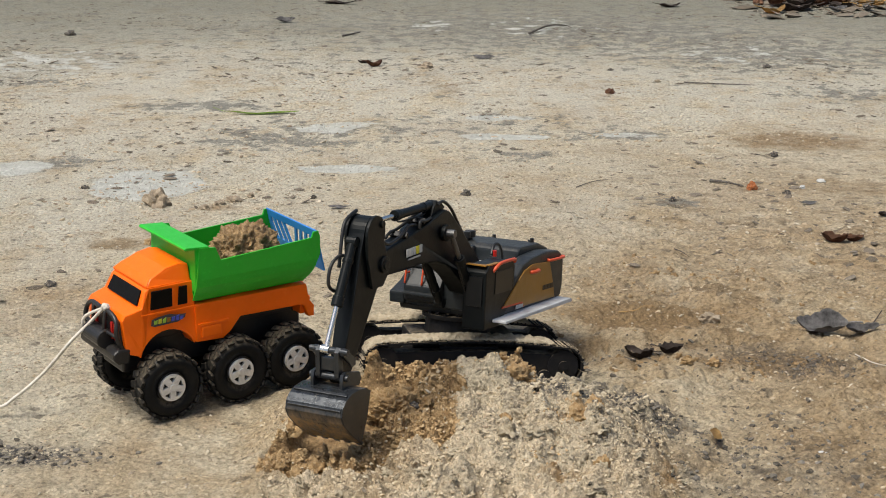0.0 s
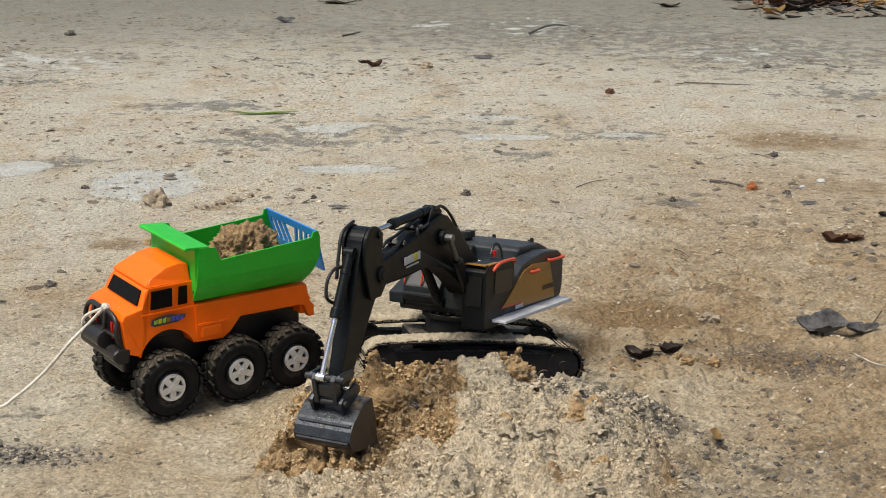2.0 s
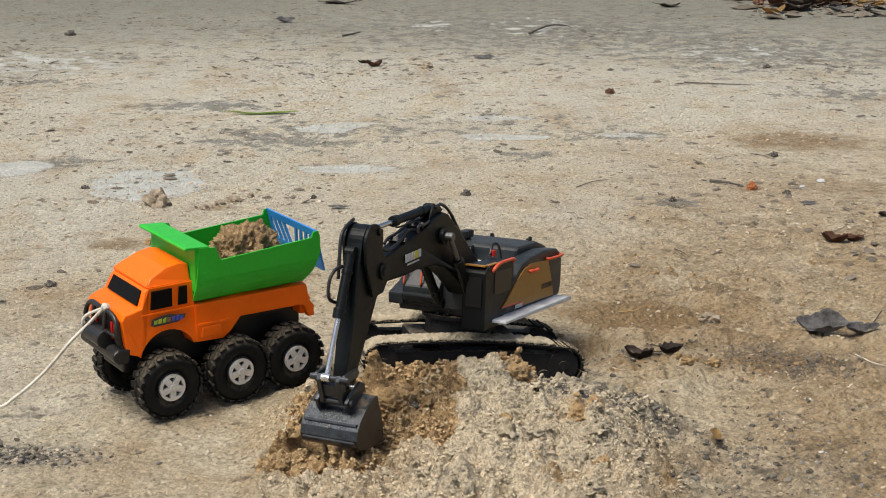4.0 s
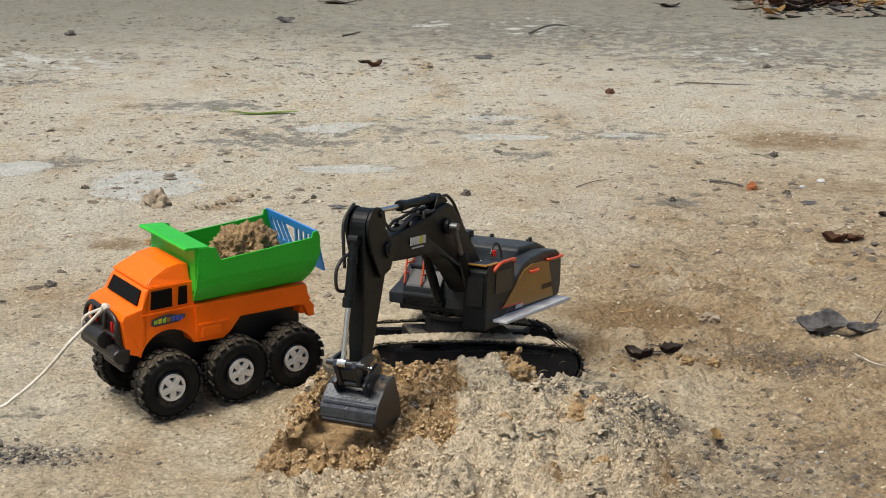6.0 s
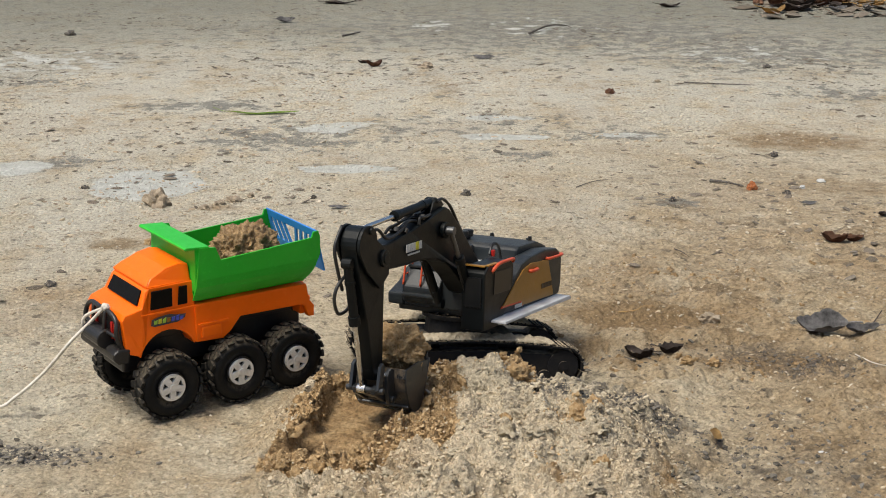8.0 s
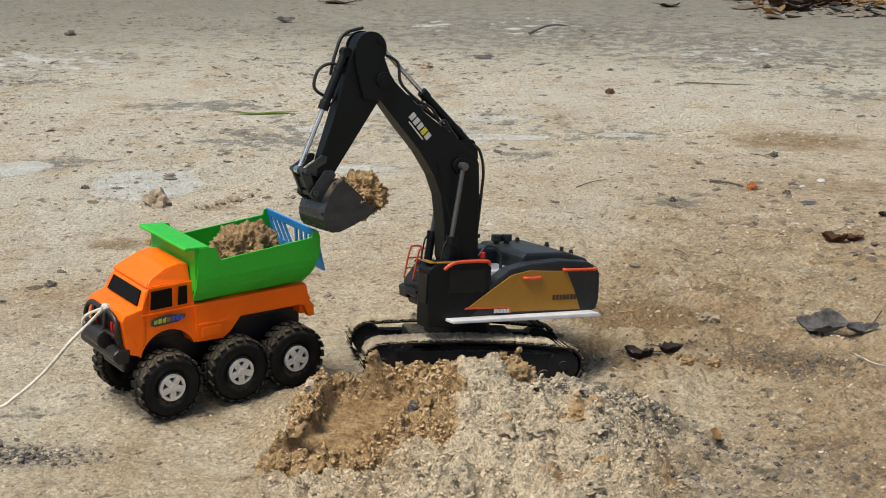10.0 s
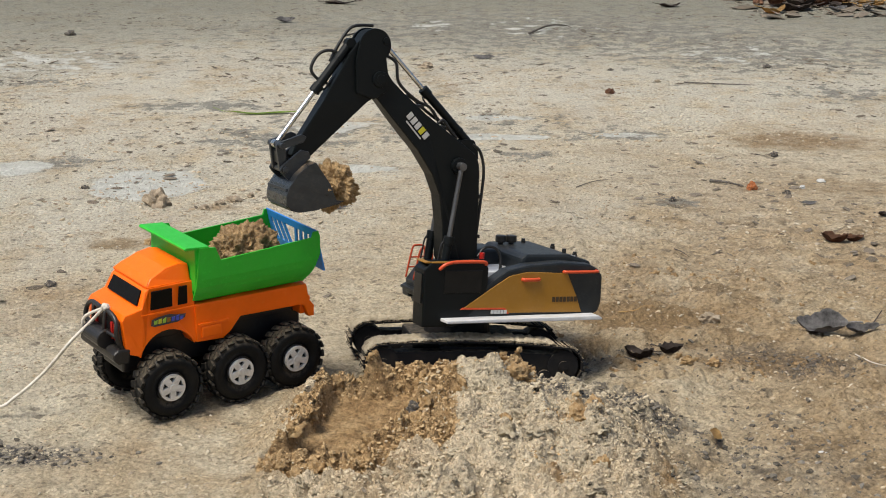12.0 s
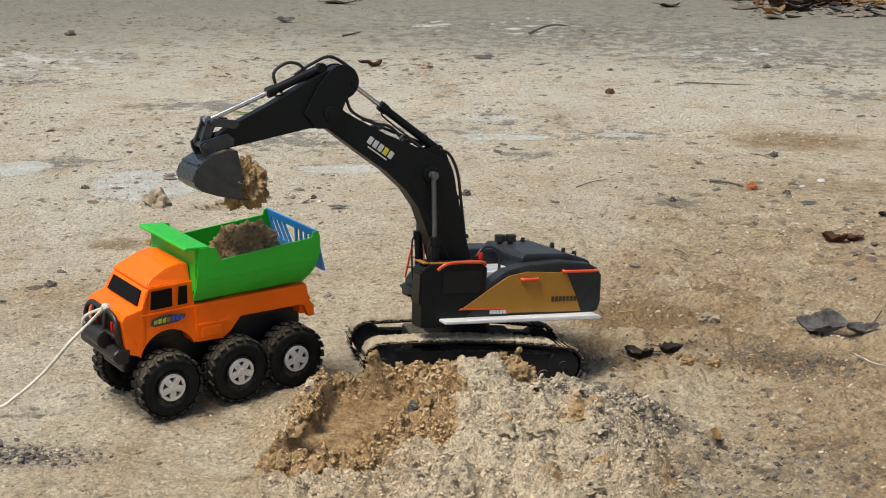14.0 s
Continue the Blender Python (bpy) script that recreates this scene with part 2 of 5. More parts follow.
M_TYRE = sandy_rubber("tyre_rubber", (0.006, 0.0068, 0.0075), 0.18, 0.2, 0.5)
M_RIM = metal("silver_rim_plastic", (0.85, 0.85, 0.83), 0.35, 0.25, 0.35)
M_RED = plastic("red_lamp_plastic", (0.5, 0.015, 0.01), 0.3, 0.03)
M_DARK = plastic("charcoal_painted_body", (0.0125, 0.0165, 0.0195), 0.40, 0.07, None, 0.5, 0.36)
M_ARM = plastic("black_painted_arm", (0.0034, 0.0052, 0.0058), 0.40, 0.006, (0.011, 0.0145, 0.015), 0.5, 0.22)
M_BUCKET = metal("worn_steel_bucket", (0.060, 0.066, 0.073), 0.30, 0.04, 0.7)
M_BUCKET_SHELL = bucket_steel()
M_ROD_DULL = metal("dull_grey_rod", (0.16, 0.165, 0.17), 0.4, 0.1, 0.8)
M_ROD = metal("bright_steel_rod", (0.75, 0.75, 0.73), 0.22, 0.08)
M_OCHRE = plastic("ochre_painted_panel", (0.31, 0.145, 0.013), 0.4, 0.14)
M_HANDLE = plastic("orange_red_handle", (0.60, 0.075, 0.02), 0.4, 0.06)
M_PLATE = metal("brushed_aluminium_step", (0.74, 0.75, 0.76), 0.5, 0.20, 0.1)
M_TRACK = sandy_rubber("sand_caked_track", (0.008, 0.008, 0.009), 0.9, 0.45, 0.8)
M_FRAME = sandy_rubber("black_undercarriage", (0.010, 0.010, 0.011), 0.3, 0.5, 0.6)
M_HOSE = plastic("black_hose", (0.010, 0.010, 0.010), 0.4, 0.05)
M_MARK = plastic("white_print", (0.50, 0.50, 0.48), 0.5, 0.05)
M_MARK_YELLOW = plastic("yellow_print", (0.55, 0.50, 0.03), 0.5, 0.05)
M_MARK_DARK = plastic("dark_print", (0.05, 0.028, 0.01), 0.5, 0.05)
M_PURPLE = plastic("blue_print", (0.06, 0.08, 0.42), 0.5, 0.05)
M_LIME = plastic("lime_print", (0.30, 0.50, 0.05), 0.5, 0.05)
M_DECAL = plastic("dark_decal_print", (0.05, 0.045, 0.05), 0.45, 0.02)
M_ROPE = leaf_material("white_cord", (0.55, 0.50, 0.42), (0.72, 0.68, 0.6))
M_STONE = clod_sand("weathered_stone", (0.46, 0.38, 0.28), (0.26, 0.21, 0.15))
M_CRUST = clod_sand("dry_sand_crust", (0.60, 0.52, 0.38), (0.33, 0.27, 0.18))
M_STONE_DARK = clod_sand("dark_stone", (0.16, 0.15, 0.14), (0.05, 0.045, 0.04))
M_BRICK = clod_sand("red_brick_crumb", (0.50, 0.17, 0.06), (0.30, 0.09, 0.03))
M_LEAF_DARK = leaf_material("dry_dark_leaf", (0.030, 0.022, 0.018), (0.085, 0.065, 0.055))
M_LEAF_GREY = leaf_material("grey_dry_leaf", (0.075, 0.072, 0.07), (0.25, 0.24, 0.235))
M_LEAF_BROWN = leaf_material("brown_dry_leaf", (0.07, 0.03, 0.018), (0.17, 0.085, 0.045))
M_LEAF_TAN = leaf_material("tan_dry_leaf", (0.30, 0.18, 0.07), (0.48, 0.31, 0.12))
M_LEAF_GREEN = leaf_material("green_leaf", (0.15, 0.27, 0.03), (0.28, 0.38, 0.07))


# ---- mesh helpers ----
def part(name, bm, material, parent=None, label="", smooth=False):
    """One mesh object, under a thing or a part."""
    me = bpy.data.meshes.new(name)
    bm.to_mesh(me)
    bm.free()
    if smooth:
        me.polygons.foreach_set("use_smooth", [True] * len(me.polygons))
    me.materials.append(material)
    ob = new(name, me)
    if parent is not None:
        ob.parent = parent
    if label:
        tagged(ob, label)
    return ob


def bevelled(bm, width, segments=2, angle=30):
    edges = [e for e in bm.edges if len(e.link_faces) == 2 and e.calc_face_angle(0) > radians(angle)]
    if width > 0 and edges:
        bmesh.ops.bevel(bm, geom=edges, offset=width, segments=segments, profile=0.6, affect="EDGES", clamp_overlap=True)
    return bm


def box(x0, x1, y0, y1, z0, z1, bevel=0.002, bm=None):
    b = bmesh.new()
    bmesh.ops.create_cube(b, size=1)
    for v in b.verts:
        v.co = Vector(((x0 + x1) / 2 + v.co.x * (x1 - x0), (y0 + y1) / 2 + v.co.y * (y1 - y0), (z0 + z1) / 2 + v.co.z * (z1 - z0)))
    bevelled(b, bevel)
    return joined(bm, b)


def joined(bm, b):
    if bm is None:
        return b
    me = bpy.data.meshes.new("scratch")
    b.to_mesh(me)
    b.free()
    bm.from_mesh(me)
    bpy.data.meshes.remove(me)
    return bm


def prism(points, y0, y1, bevel=0.0015, bm=None, taper=None):
    """A profile in x and z, drawn out from y0 to y1; taper scales the far sides about y's middle, point by point."""
    b = bmesh.new()
    near = [b.verts.new((x, y0 if taper is None else (y0 + y1) / 2 + (y0 - y1) / 2 * taper(x, z), z)) for x, z in points]
    far = [b.verts.new((x, y1 if taper is None else (y0 + y1) / 2 + (y1 - y0) / 2 * taper(x, z), z)) for x, z in points]
    b.faces.new(near), b.faces.new(far[::-1])
    for i in range(len(points)):
        j = (i + 1) % len(points)
        b.faces.new((near[j], near[i], far[i], far[j]))
    bmesh.ops.recalc_face_normals(b, faces=b.faces[:])
    bevelled(b, bevel)
    return joined(bm, b)


def rod(a, c, r0, r1=None, segments=14, bevel=0.0, bm=None):
    a, c = Vector(a), Vector(c)
    b = bmesh.new()
    bmesh.ops.create_cone(b, cap_ends=True, segments=segments, radius1=r0, radius2=r0 if r1 is None else r1, depth=(c - a).length)
    turn = (c - a).to_track_quat("Z", "Y").to_matrix().to_4x4()
    bmesh.ops.transform(b, matrix=Matrix.Translation((a + c) / 2) @ turn, verts=b.verts[:])
    bevelled(b, bevel, 2, 40)
    return joined(bm, b)


def tube(points, radius, segments=8, steps=6, bm=None, closed_ends=True):
    """A round tube through the points, with smooth bends."""
    pts = [Vector(p) for p in points]
    fine = []
    for i in range(len(pts) - 1):
        p0, p1, p2, p3 = pts[max(i - 1, 0)], pts[i], pts[i + 1], pts[min(i + 2, len(pts) - 1)]
        for k in range(steps):
            t = k / steps
            fine.append(0.5 * ((2 * p1) + (p2 - p0) * t + (2 * p0 - 5 * p1 + 4 * p2 - p3) * t * t + (3 * p1 - p0 - 3 * p2 + p3) * t ** 3))
    fine.append(pts[-1])
    b = bmesh.new()
    rings = []
    side = Vector((0.31, 0.87, 0.37))
    for i, p in enumerate(fine):
        way = (fine[min(i + 1, len(fine) - 1)] - fine[max(i - 1, 0)]).normalized()
        side = (side - way * side.dot(way))
        if side.length < 1e-4:
            side = way.orthogonal()
        side.normalize()
        up = way.cross(side)
        rad = radius(i / (len(fine) - 1)) if callable(radius) else radius
        rings.append([b.verts.new(p + (side * math.cos(k * 2 * math.pi / segments) + up * math.sin(k * 2 * math.pi / segments)) * rad) for k in range(segments)])
    for r0, r1 in zip(rings, rings[1:]):
        for k in range(segments):
            b.faces.new((r0[k], r0[(k + 1) % segments], r1[(k + 1) % segments], r1[k]))
    if closed_ends:
        b.faces.new(rings[0][::-1]), b.faces.new(rings[-1])
    for f in b.faces:
        f.smooth = True
    return joined(bm, b)


def arc(cx, cz, r, a0, a1, n):
    return [(cx + r * math.cos(radians(a0 + (a1 - a0) * i / (n - 1))), cz + r * math.sin(radians(a0 + (a1 - a0) * i / (n - 1)))) for i in range(n)]


def lump(seed, rx, ry, rz, rough=0.35, freq=2.2, subdiv=4, flat=None, bm=None):
    """An uneven clod; flat cuts its underside at that share of rz."""
    b = bmesh.new()
    bmesh.ops.create_icosphere(b, subdivisions=subdiv, radius=1)
    off = Vector((seed * 7.31, seed * 3.17, seed * 1.73))
    for v in b.verts:
        d = v.co.normalized()
        s = 1 + rough * noise.fractal(d * freq + off, 0.8, 2.1, 5) + 0.25 * rough * noise.turbulence(d * freq * 3 + off, 3, False) + 0.30 * rough * noise.fractal(d * freq * 5 - off, 0.7, 2.1, 4) + 0.10 * rough * noise.fractal(d * freq * 13 + off, 0.5, 2.1, 3)
        p = d * s
        if flat is not None and p.z < flat:
            p.z = flat + (p.z - flat) * 0.15
        v.co = Vector((p.x * rx, p.y * ry, p.z * rz))
    for f in b.faces:
        f.smooth = True
    return joined(bm, b)


def thing(name, m, label, category, group=""):
    ob = new(name)
    ob.empty_display_size = 0.03
    ob.matrix_basis = m
    return tagged(ob, label, category, group)


# ---- ground ----
def lattice(ix, iy, seed):
    h = (ix.astype(np.int64) * 374761393 + iy.astype(np.int64) * 668265263 + seed * 982451653) & 0x7FFFFFFF
    h = ((h ^ (h >> 13)) * 1274126177) & 0x7FFFFFFF
    return ((h ^ (h >> 16)) & 0xFFFF) / 65535.0


def value_noise(x, y, seed):
    ix, iy = np.floor(x), np.floor(y)
    fx, fy = x - ix, y - iy
    ux, uy = fx * fx * fx * (fx * (fx * 6 - 15) + 10), fy * fy * fy * (fy * (fy * 6 - 15) + 10)
    a, b = lattice(ix, iy, seed), lattice(ix + 1, iy, seed)
    c, d = lattice(ix, iy + 1, seed), lattice(ix + 1, iy + 1, seed)
    return (a + (b - a) * ux) * (1 - uy) + (c + (d - c) * ux) * uy - 0.5


def fbm(x, y, size, octaves, seed, gain=0.55):
    total, amp = 0, 1.0
    for o in range(octaves):
        c, s = math.cos(o * 1.1 + seed), math.sin(o * 1.1 + seed)
        total = total + amp * value_noise((x * c - y * s) / size, (x * s + y * c) / size, seed * 17 + o)
        amp, size = amp * gain, size * 0.5
    return total


def smooth(a, b, v):
    t = np.clip((v - a) / (b - a), 0, 1)
    return t * t * (3 - 2 * t)


def slab(v, a, b, soft):
    """1 between a and b, falling to 0 over soft outside."""
    return smooth(a - soft, a, v) * (1 - smooth(b, b + soft, v))


def bell(x, y, cx, cy, sx, sy, turn=0.0):
    c, s = math.cos(turn), math.sin(turn)
    u, v = (x - cx) * c + (y - cy) * s, -(x - cx) * s + (y - cy) * c
    return np.exp(-0.5 * ((u / sx) ** 2 + (v / sy) ** 2))


def damp_mask(x, y):
    """Where the sand is freshly turned over."""
    wob = fbm(x, y, 0.05, 4, 31) * 0.030
    left = np.interp(y, [-0.46, -0.41, -0.34, -0.20, -0.15, -0.08], [-0.19, -0.232, -0.217, -0.182, -0.178, -0.185])
    front = np.interp(x, [-0.24, -0.16, -0.105, -0.075, 0.0], [-0.375, -0.410, -0.440, -0.365, -0.385])
    m = smooth(-0.012, 0.004, x + wob - left) * (1 - smooth(-0.012, 0.006, x + wob)) * smooth(-0.014, 0.008, y + wob - front) * (1 - smooth(-0.085, -0.065, y + wob))
    m = np.maximum(m, 0.85 * bell(x, y, 0.155, -0.34, 0.022, 0.03))
    m = np.maximum(m, 0.9 * bell(x, y, 0.085, -0.14, 0.026, 0.018))
    m = np.maximum(m, 0.6 * bell(x, y, 0.115, -0.50, 0.03, 0.03))
    m = np.maximum(m, 0.6 * bell(x, y, 0.245, -0.44, 0.02, 0.05))
    return np.clip(m, 0, 1)


def pit_left(y):
    """The cut bank along the pit's left side."""
    return np.interp(y, [-0.34, -0.15], [-0.203, -0.154])


def pit_mask(x, y):
    wob = fbm(x, y, 0.03, 4, 5) * 0.014
    right = np.interp(y, [-0.33, -0.29, -0.26, -0.17], [-0.118, -0.098, -0.080, -0.050])
    return (smooth(-0.004, 0.006, x + 0.7 * wob - pit_left(y)) * (1 - smooth(-0.006, 0.018, x + 1.6 * wob - right))
            * smooth(-0.350, -0.325, y + wob) * (1 - smooth(-0.172, -0.152, y + 1.3 * wob)))


def ground_z(x, y):
    x, y = np.asarray(x, float), np.asarray(y, float)
    far = smooth(0.6, 3.0, np.hypot(x, y))
    z = fbm(x, y, 0.5, 3, 3) * 0.010 * (0.4 + far) + fbm(x, y, 3.0, 2, 9) * 0.010 * far
    # the slope on which the digger stands
    stand = slab(x, -0.14, 0.16, 0.12) * slab(y, -0.09, 0.10, 0.10)
    z = z * (1 - stand) + (-0.106 * y - 0.0535 * x - 0.002) * stand
    # level sand under the lorry
    u = (x + 0.402) * math.cos(0.641) + (y + 0.164) * math.sin(0.641)
    v = -(x + 0.402) * math.sin(0.641) + (y + 0.164) * math.cos(0.641)
    level = slab(u, -0.05, 0.22, 0.08) * slab(v, -0.09, 0.09, 0.06)
    z = z * (1 - level) + (0.0112 + 0.0562 * v + 0.0165 * u) * level
    # dug-over bank in front of the digger, and the pale heap beside it
    bank = slab(x, -0.17, 0.20, 0.10) * slab(y, -0.62, -0.17, 0.07)
    z = z + 0.030 * bank * (1 - 0.72 * slab(x, -0.30, -0.085, 0.04) * (1 - smooth(-0.345, -0.295, y)))
    z = z + 0.024 * bell(x, y, 0.10, -0.36, 0.075, 0.10, 0.2) + 0.016 * bell(x, y, 0.165, -0.375, 0.035, 0.05) + 0.010 * bell(x, y, 0.04, -0.22, 0.05, 0.05)
    ridge = slab(x, -0.085, 0.055, 0.05) * np.exp(-0.5 * ((y + 0.135 + 0.02 * np.sin(x * 30)) / 0.026) ** 2)
    z = z + 0.026 * ridge + 0.014 * bell(x, y, 0.085, -0.14, 0.02, 0.016)
    pit = pit_mask(x, y)
    z = z + 0.010 * smooth(-0.05, -0.006, x - pit_left(y)) * (1 - smooth(0.0, 0.02, x - pit_left(y))) * slab(y, -0.33, -0.17, 0.05)
    z = z * (1 - pit) + (0.004 + 0.06 * np.clip(y + 0.30, -0.05, 0.14) + fbm(x, y, 0.05, 4, 14, 0.6) * 0.008) * pit
    # the teeth's furrows in the front lip
    z = z + 0.006 * np.sin((x - 0.25 * y) * 2 * math.pi / 0.017) * slab(x, -0.155, -0.095, 0.01) * slab(y, -0.44, -0.37, 0.02)
    # crumbly relief: coarse where dug, fine elsewhere
    damp = damp_mask(x, y) * (1 - 0.88 * pit)
    lumps = np.abs(fbm(x, y, 0.036, 6, 21, 0.60))
    z = z + damp * (lumps * 0.042 - 0.009)
    heap = bank * (1 - damp) * (1 - pit)
    z = z + heap * (np.abs(fbm(x, y, 0.020, 5, 41, 0.66)) * 0.010 - 0.002)
    z = z + heap * (np.abs(fbm(x, y, 0.085, 5, 45, 0.62)) * 0.052 - 0.010)
    rough = smooth(0.12, 0.24, x) * (1 - smooth(1.0, 1.7, x)) * slab(y, -0.7, 0.75, 0.4) * (1 - 0.8 * stand)
    z = z + rough * (np.abs(fbm(x, y, 0.110, 7, 47, 0.58)) * 0.026 - 0.006)
    # crawler prints behind the digger
    u, v = x * math.cos(0.179) + y * math.sin(0.179), -x * math.sin(0.179) + y * math.cos(0.179)
    prints = slab(u, 0.17, 0.42, 0.06) * (slab(v, -0.092, -0.056, 0.006) * 0.5 + slab(v, 0.056, 0.092, 0.006) + slab(v, 0.19, 0.225, 0.008) * 0.8)
    prints = prints * np.clip(0.6 + 2.0 * fbm(x, y, 0.08, 2, 66), 0, 1)
    z = z + prints * (0.0055 * np.sin(u * 2 * math.pi / 0.0165) - 0.004)
    near = 1 - smooth(0.7, 1.4, np.hypot(x, y))
    z = z + near * (1 - pit * 0.7) * fbm(x, y, 0.016, 4, 51, 0.65) * 0.0032
    return z


def axis(fine0, fine1, step, low, high, grow):
    mid = list(np.arange(fine0, fine1, step))
    right, s = [mid[-1]], step
    while right[-1] < high:
        s *= grow
        right.append(right[-1] + s)
    left, s = [mid[0]], step
    while left[-1] > low:
        s *= grow
        left.append(left[-1] - s)
    return np.array(left[:0:-1] + mid + right[1:])


def build_ground():
    xs = axis(-0.60, 0.64, 0.0021, -150, 150, 1.05)
    ys = axis(-0.60, 0.32, 0.0021, -150, 300, 1.022)
    gx, gy = np.meshgrid(xs, ys)
    gz = ground_z(gx, gy)
    nx, ny = len(xs), len(ys)
    me = bpy.data.meshes.new("ground")
    me.vertices.add(nx * ny)
    me.vertices.foreach_set("co", np.stack([gx, gy, gz], -1).ravel())
    i = (np.arange(ny - 1)[:, None] * nx + np.arange(nx - 1)[None, :]).ravel()
    quads = np.stack([i, i + 1, i + nx + 1, i + nx], -1)
    me.loops.add(quads.size)
    me.polygons.add(len(quads))
    me.loops.foreach_set("vertex_index", quads.ravel())
    me.polygons.foreach_set("loop_start", np.arange(len(quads)) * 4)
    me.polygons.foreach_set("use_smooth", [True] * len(quads))
    me.update()
    x, y = gx.ravel(), gy.ravel()
    # bare slabs and washed patches, by place, half-length and half-depth
    bare = 0 * x
    for cx, cy, sx, sy, level in ((-0.667, 1.255, 0.062, 0.085, 1.9), (-0.24, 1.415, 0.085, 0.030, 1.0), (0.12, 1.83, 0.075, 0.035, 1.0), (0.11, 2.115, 0.07, 0.035, 0.85),
                                  (-0.31, 1.92, 0.10, 0.07, 0.72), (-0.10, 4.31, 0.10, 0.16, 0.5), (0.34, 4.2, 0.22, 0.40, 0.42), (-1.00, 1.42, 0.06, 0.06, 0.9),
                                  (0.40, 1.86, 0.08, 0.03, 0.7), (-1.40, 3.15, 0.30, 0.30, 0.5), (1.0, 3.4, 0.3, 0.25, 0.4)):
        bare = np.maximum(bare, level * bell(x, y, cx, cy, sx * 1.15, sy * 1.15))
    pale = 0.9 * smooth(1.6, 3.0, y + 0.25 * x) + 0.5 * bell(x, y, 0.45, 3.9, 0.5, 0.6) + 0.55 * bell(x, y, -0.9, 0.9, 0.35, 0.5)
    pale += 0.7 * bell(x, y, -0.4, 1.7, 1.0, 0.7) + 0.7 * bell(x, y, -1.3, 2.9, 0.6, 0.7) + 0.45 * bell(x, y, -0.55, -0.1, 0.15, 0.3) + 0.35 * bell(x, y, 0.2, 0.95, 0.2, 0.12)
    grey = 0.18 + 0.24 * smooth(1.9, 3.4, y)
    for cx, cy, sx, sy, level in ((-0.45, 1.78, 0.20, 0.16, 0.55), (-0.72, 2.28, 0.16, 0.10, 0.6), (0.42, 1.86, 0.10, 0.06, 0.6), (1.15, 3.4, 0.35, 0.40, 0.28), (-0.90, 1.50, 0.05, 0.07, 0.7),
                                  (-1.30, 2.70, 0.14, 0.06, 0.5), (0.448, 1.085, 0.045, 0.035, 0.9), (0.15, 1.58, 0.09, 0.05, 0.5), (1.14, 2.5, 0.16, 0.12, 0.45), (0.1, 2.0, 0.3, 0.2, 0.35), (0.3, 4.2, 0.6, 0.5, 0.35)):
        grey = grey + level * bell(x, y, cx, cy, sx, sy)
    soaked = 0 * x
    for cx, cy, sx, sy, level in ((0.30, 0.27, 0.11, 0.07, 0.75), (0.42, 0.20, 0.06, 0.05, 0.4), (0.20, 0.15, 0.05, 0.03, 0.5), (0.86, 1.78, 0.18, 0.13, 0.55), (0.46, 0.05, 0.10, 0.05, 0.6),
                                  (0.30, 0.06, 0.09, 0.025, 0.55), (-0.62, 0.72, 0.05, 0.05, 0.55), (-0.70, 0.80, 0.04, 0.04, 0.4), (-0.48, 1.04, 0.05, 0.04, 0.45), (0.33, 0.52, 0.07, 0.05, 0.4),
                                  (0.84, 1.25, 0.15, 0.12, 0.35), (-0.02, 2.6, 0.10, 0.18, 0.35), (-0.36, -0.06, 0.12, 0.05, 0.35)):
        soaked = np.maximum(soaked, level * bell(x, y, cx, cy, sx, sy))
    ash = 1.5 * bell(x, y, -0.535, -0.33, 0.06, 0.022) + 0.9 * bell(x, y, 0.10, -0.22, 0.022, 0.018) + 1.3 * bell(x, y, 0.20, -0.22, 0.06, 0.04)
    ash += 0.8 * bell(x, y, 0.51, 0.01, 0.05, 0.03) + 0.7 * bell(x, y, 0.45, 0.09, 0.05, 0.03) + 0.4 * bell(x, y, 0.22, 0.09, 0.08, 0.02)
    ash += 0.35 * bell(x, y, 0.38, -0.38, 0.13, 0.10)
    warm = 0.75 * smooth(0.12, 0.5, x) * (1 - smooth(0.9, 2.2, y)) * (1 - smooth(1.3, 2.6, x)) * smooth(-2.8, -1.2, y) + 0.8 * bell(x, y, 0.28, 0.27, 0.12, 0.14) + 0.35 * smooth(2.5, 5.5, y) + 0.3 * bell(x, y, -0.45, 0.25, 0.25, 0.1)
    heap = slab(x, -0.16, 0.17, 0.08) * slab(y, -0.62, -0.18, 0.05) * (1 - damp_mask(x, y))
    warm = warm * (1 - slab(x, -0.2, 0.16, 0.08) * slab(y, -0.7, -0.15, 0.06))
    # the mask rising from y 2.2 to 5.4 carries the painted far shade
    for name, values in (("pale", pale), ("bare", bare), ("soaked", soaked), ("heap", heap), ("far_shade", 0.95 * smooth(2.2, 5.4, y + 0.15 * np.abs(x) + 0.5 * fbm(x, y, 0.8, 3, 88))), ("warm", warm), ("grey", grey), ("ash", ash), ("damp", damp_mask(x, y))):
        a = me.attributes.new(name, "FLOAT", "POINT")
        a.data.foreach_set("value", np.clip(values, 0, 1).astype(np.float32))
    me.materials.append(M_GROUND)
    return tagged(new("ground", me), "dry tan sand with pale patches and a dug pit", "ground", kind="structure")


build_ground()
# ---- toy excavator ----
DIG = thing("toy_excavator", pose(0, 0, 0, -6.095, 3.066, 0), "black and ochre toy crawler excavator standing on sloping sand", "toy excavator")
FOOT, ARM_Y = (-0.007, 0.135), -0.0270        # the boom's foot pin on the upper body, and the arm's middle plane
ELBOW = (-0.149, 0.270)                       # on the boom
PIN = (-0.0765, -0.1230)                       # bucket pin, on the stick
EAR = (-0.0206, -0.0226)                      # link pin, on the bucket
TRACK_TURN = pose(0, 0, 0, 0, 0, 10.25)


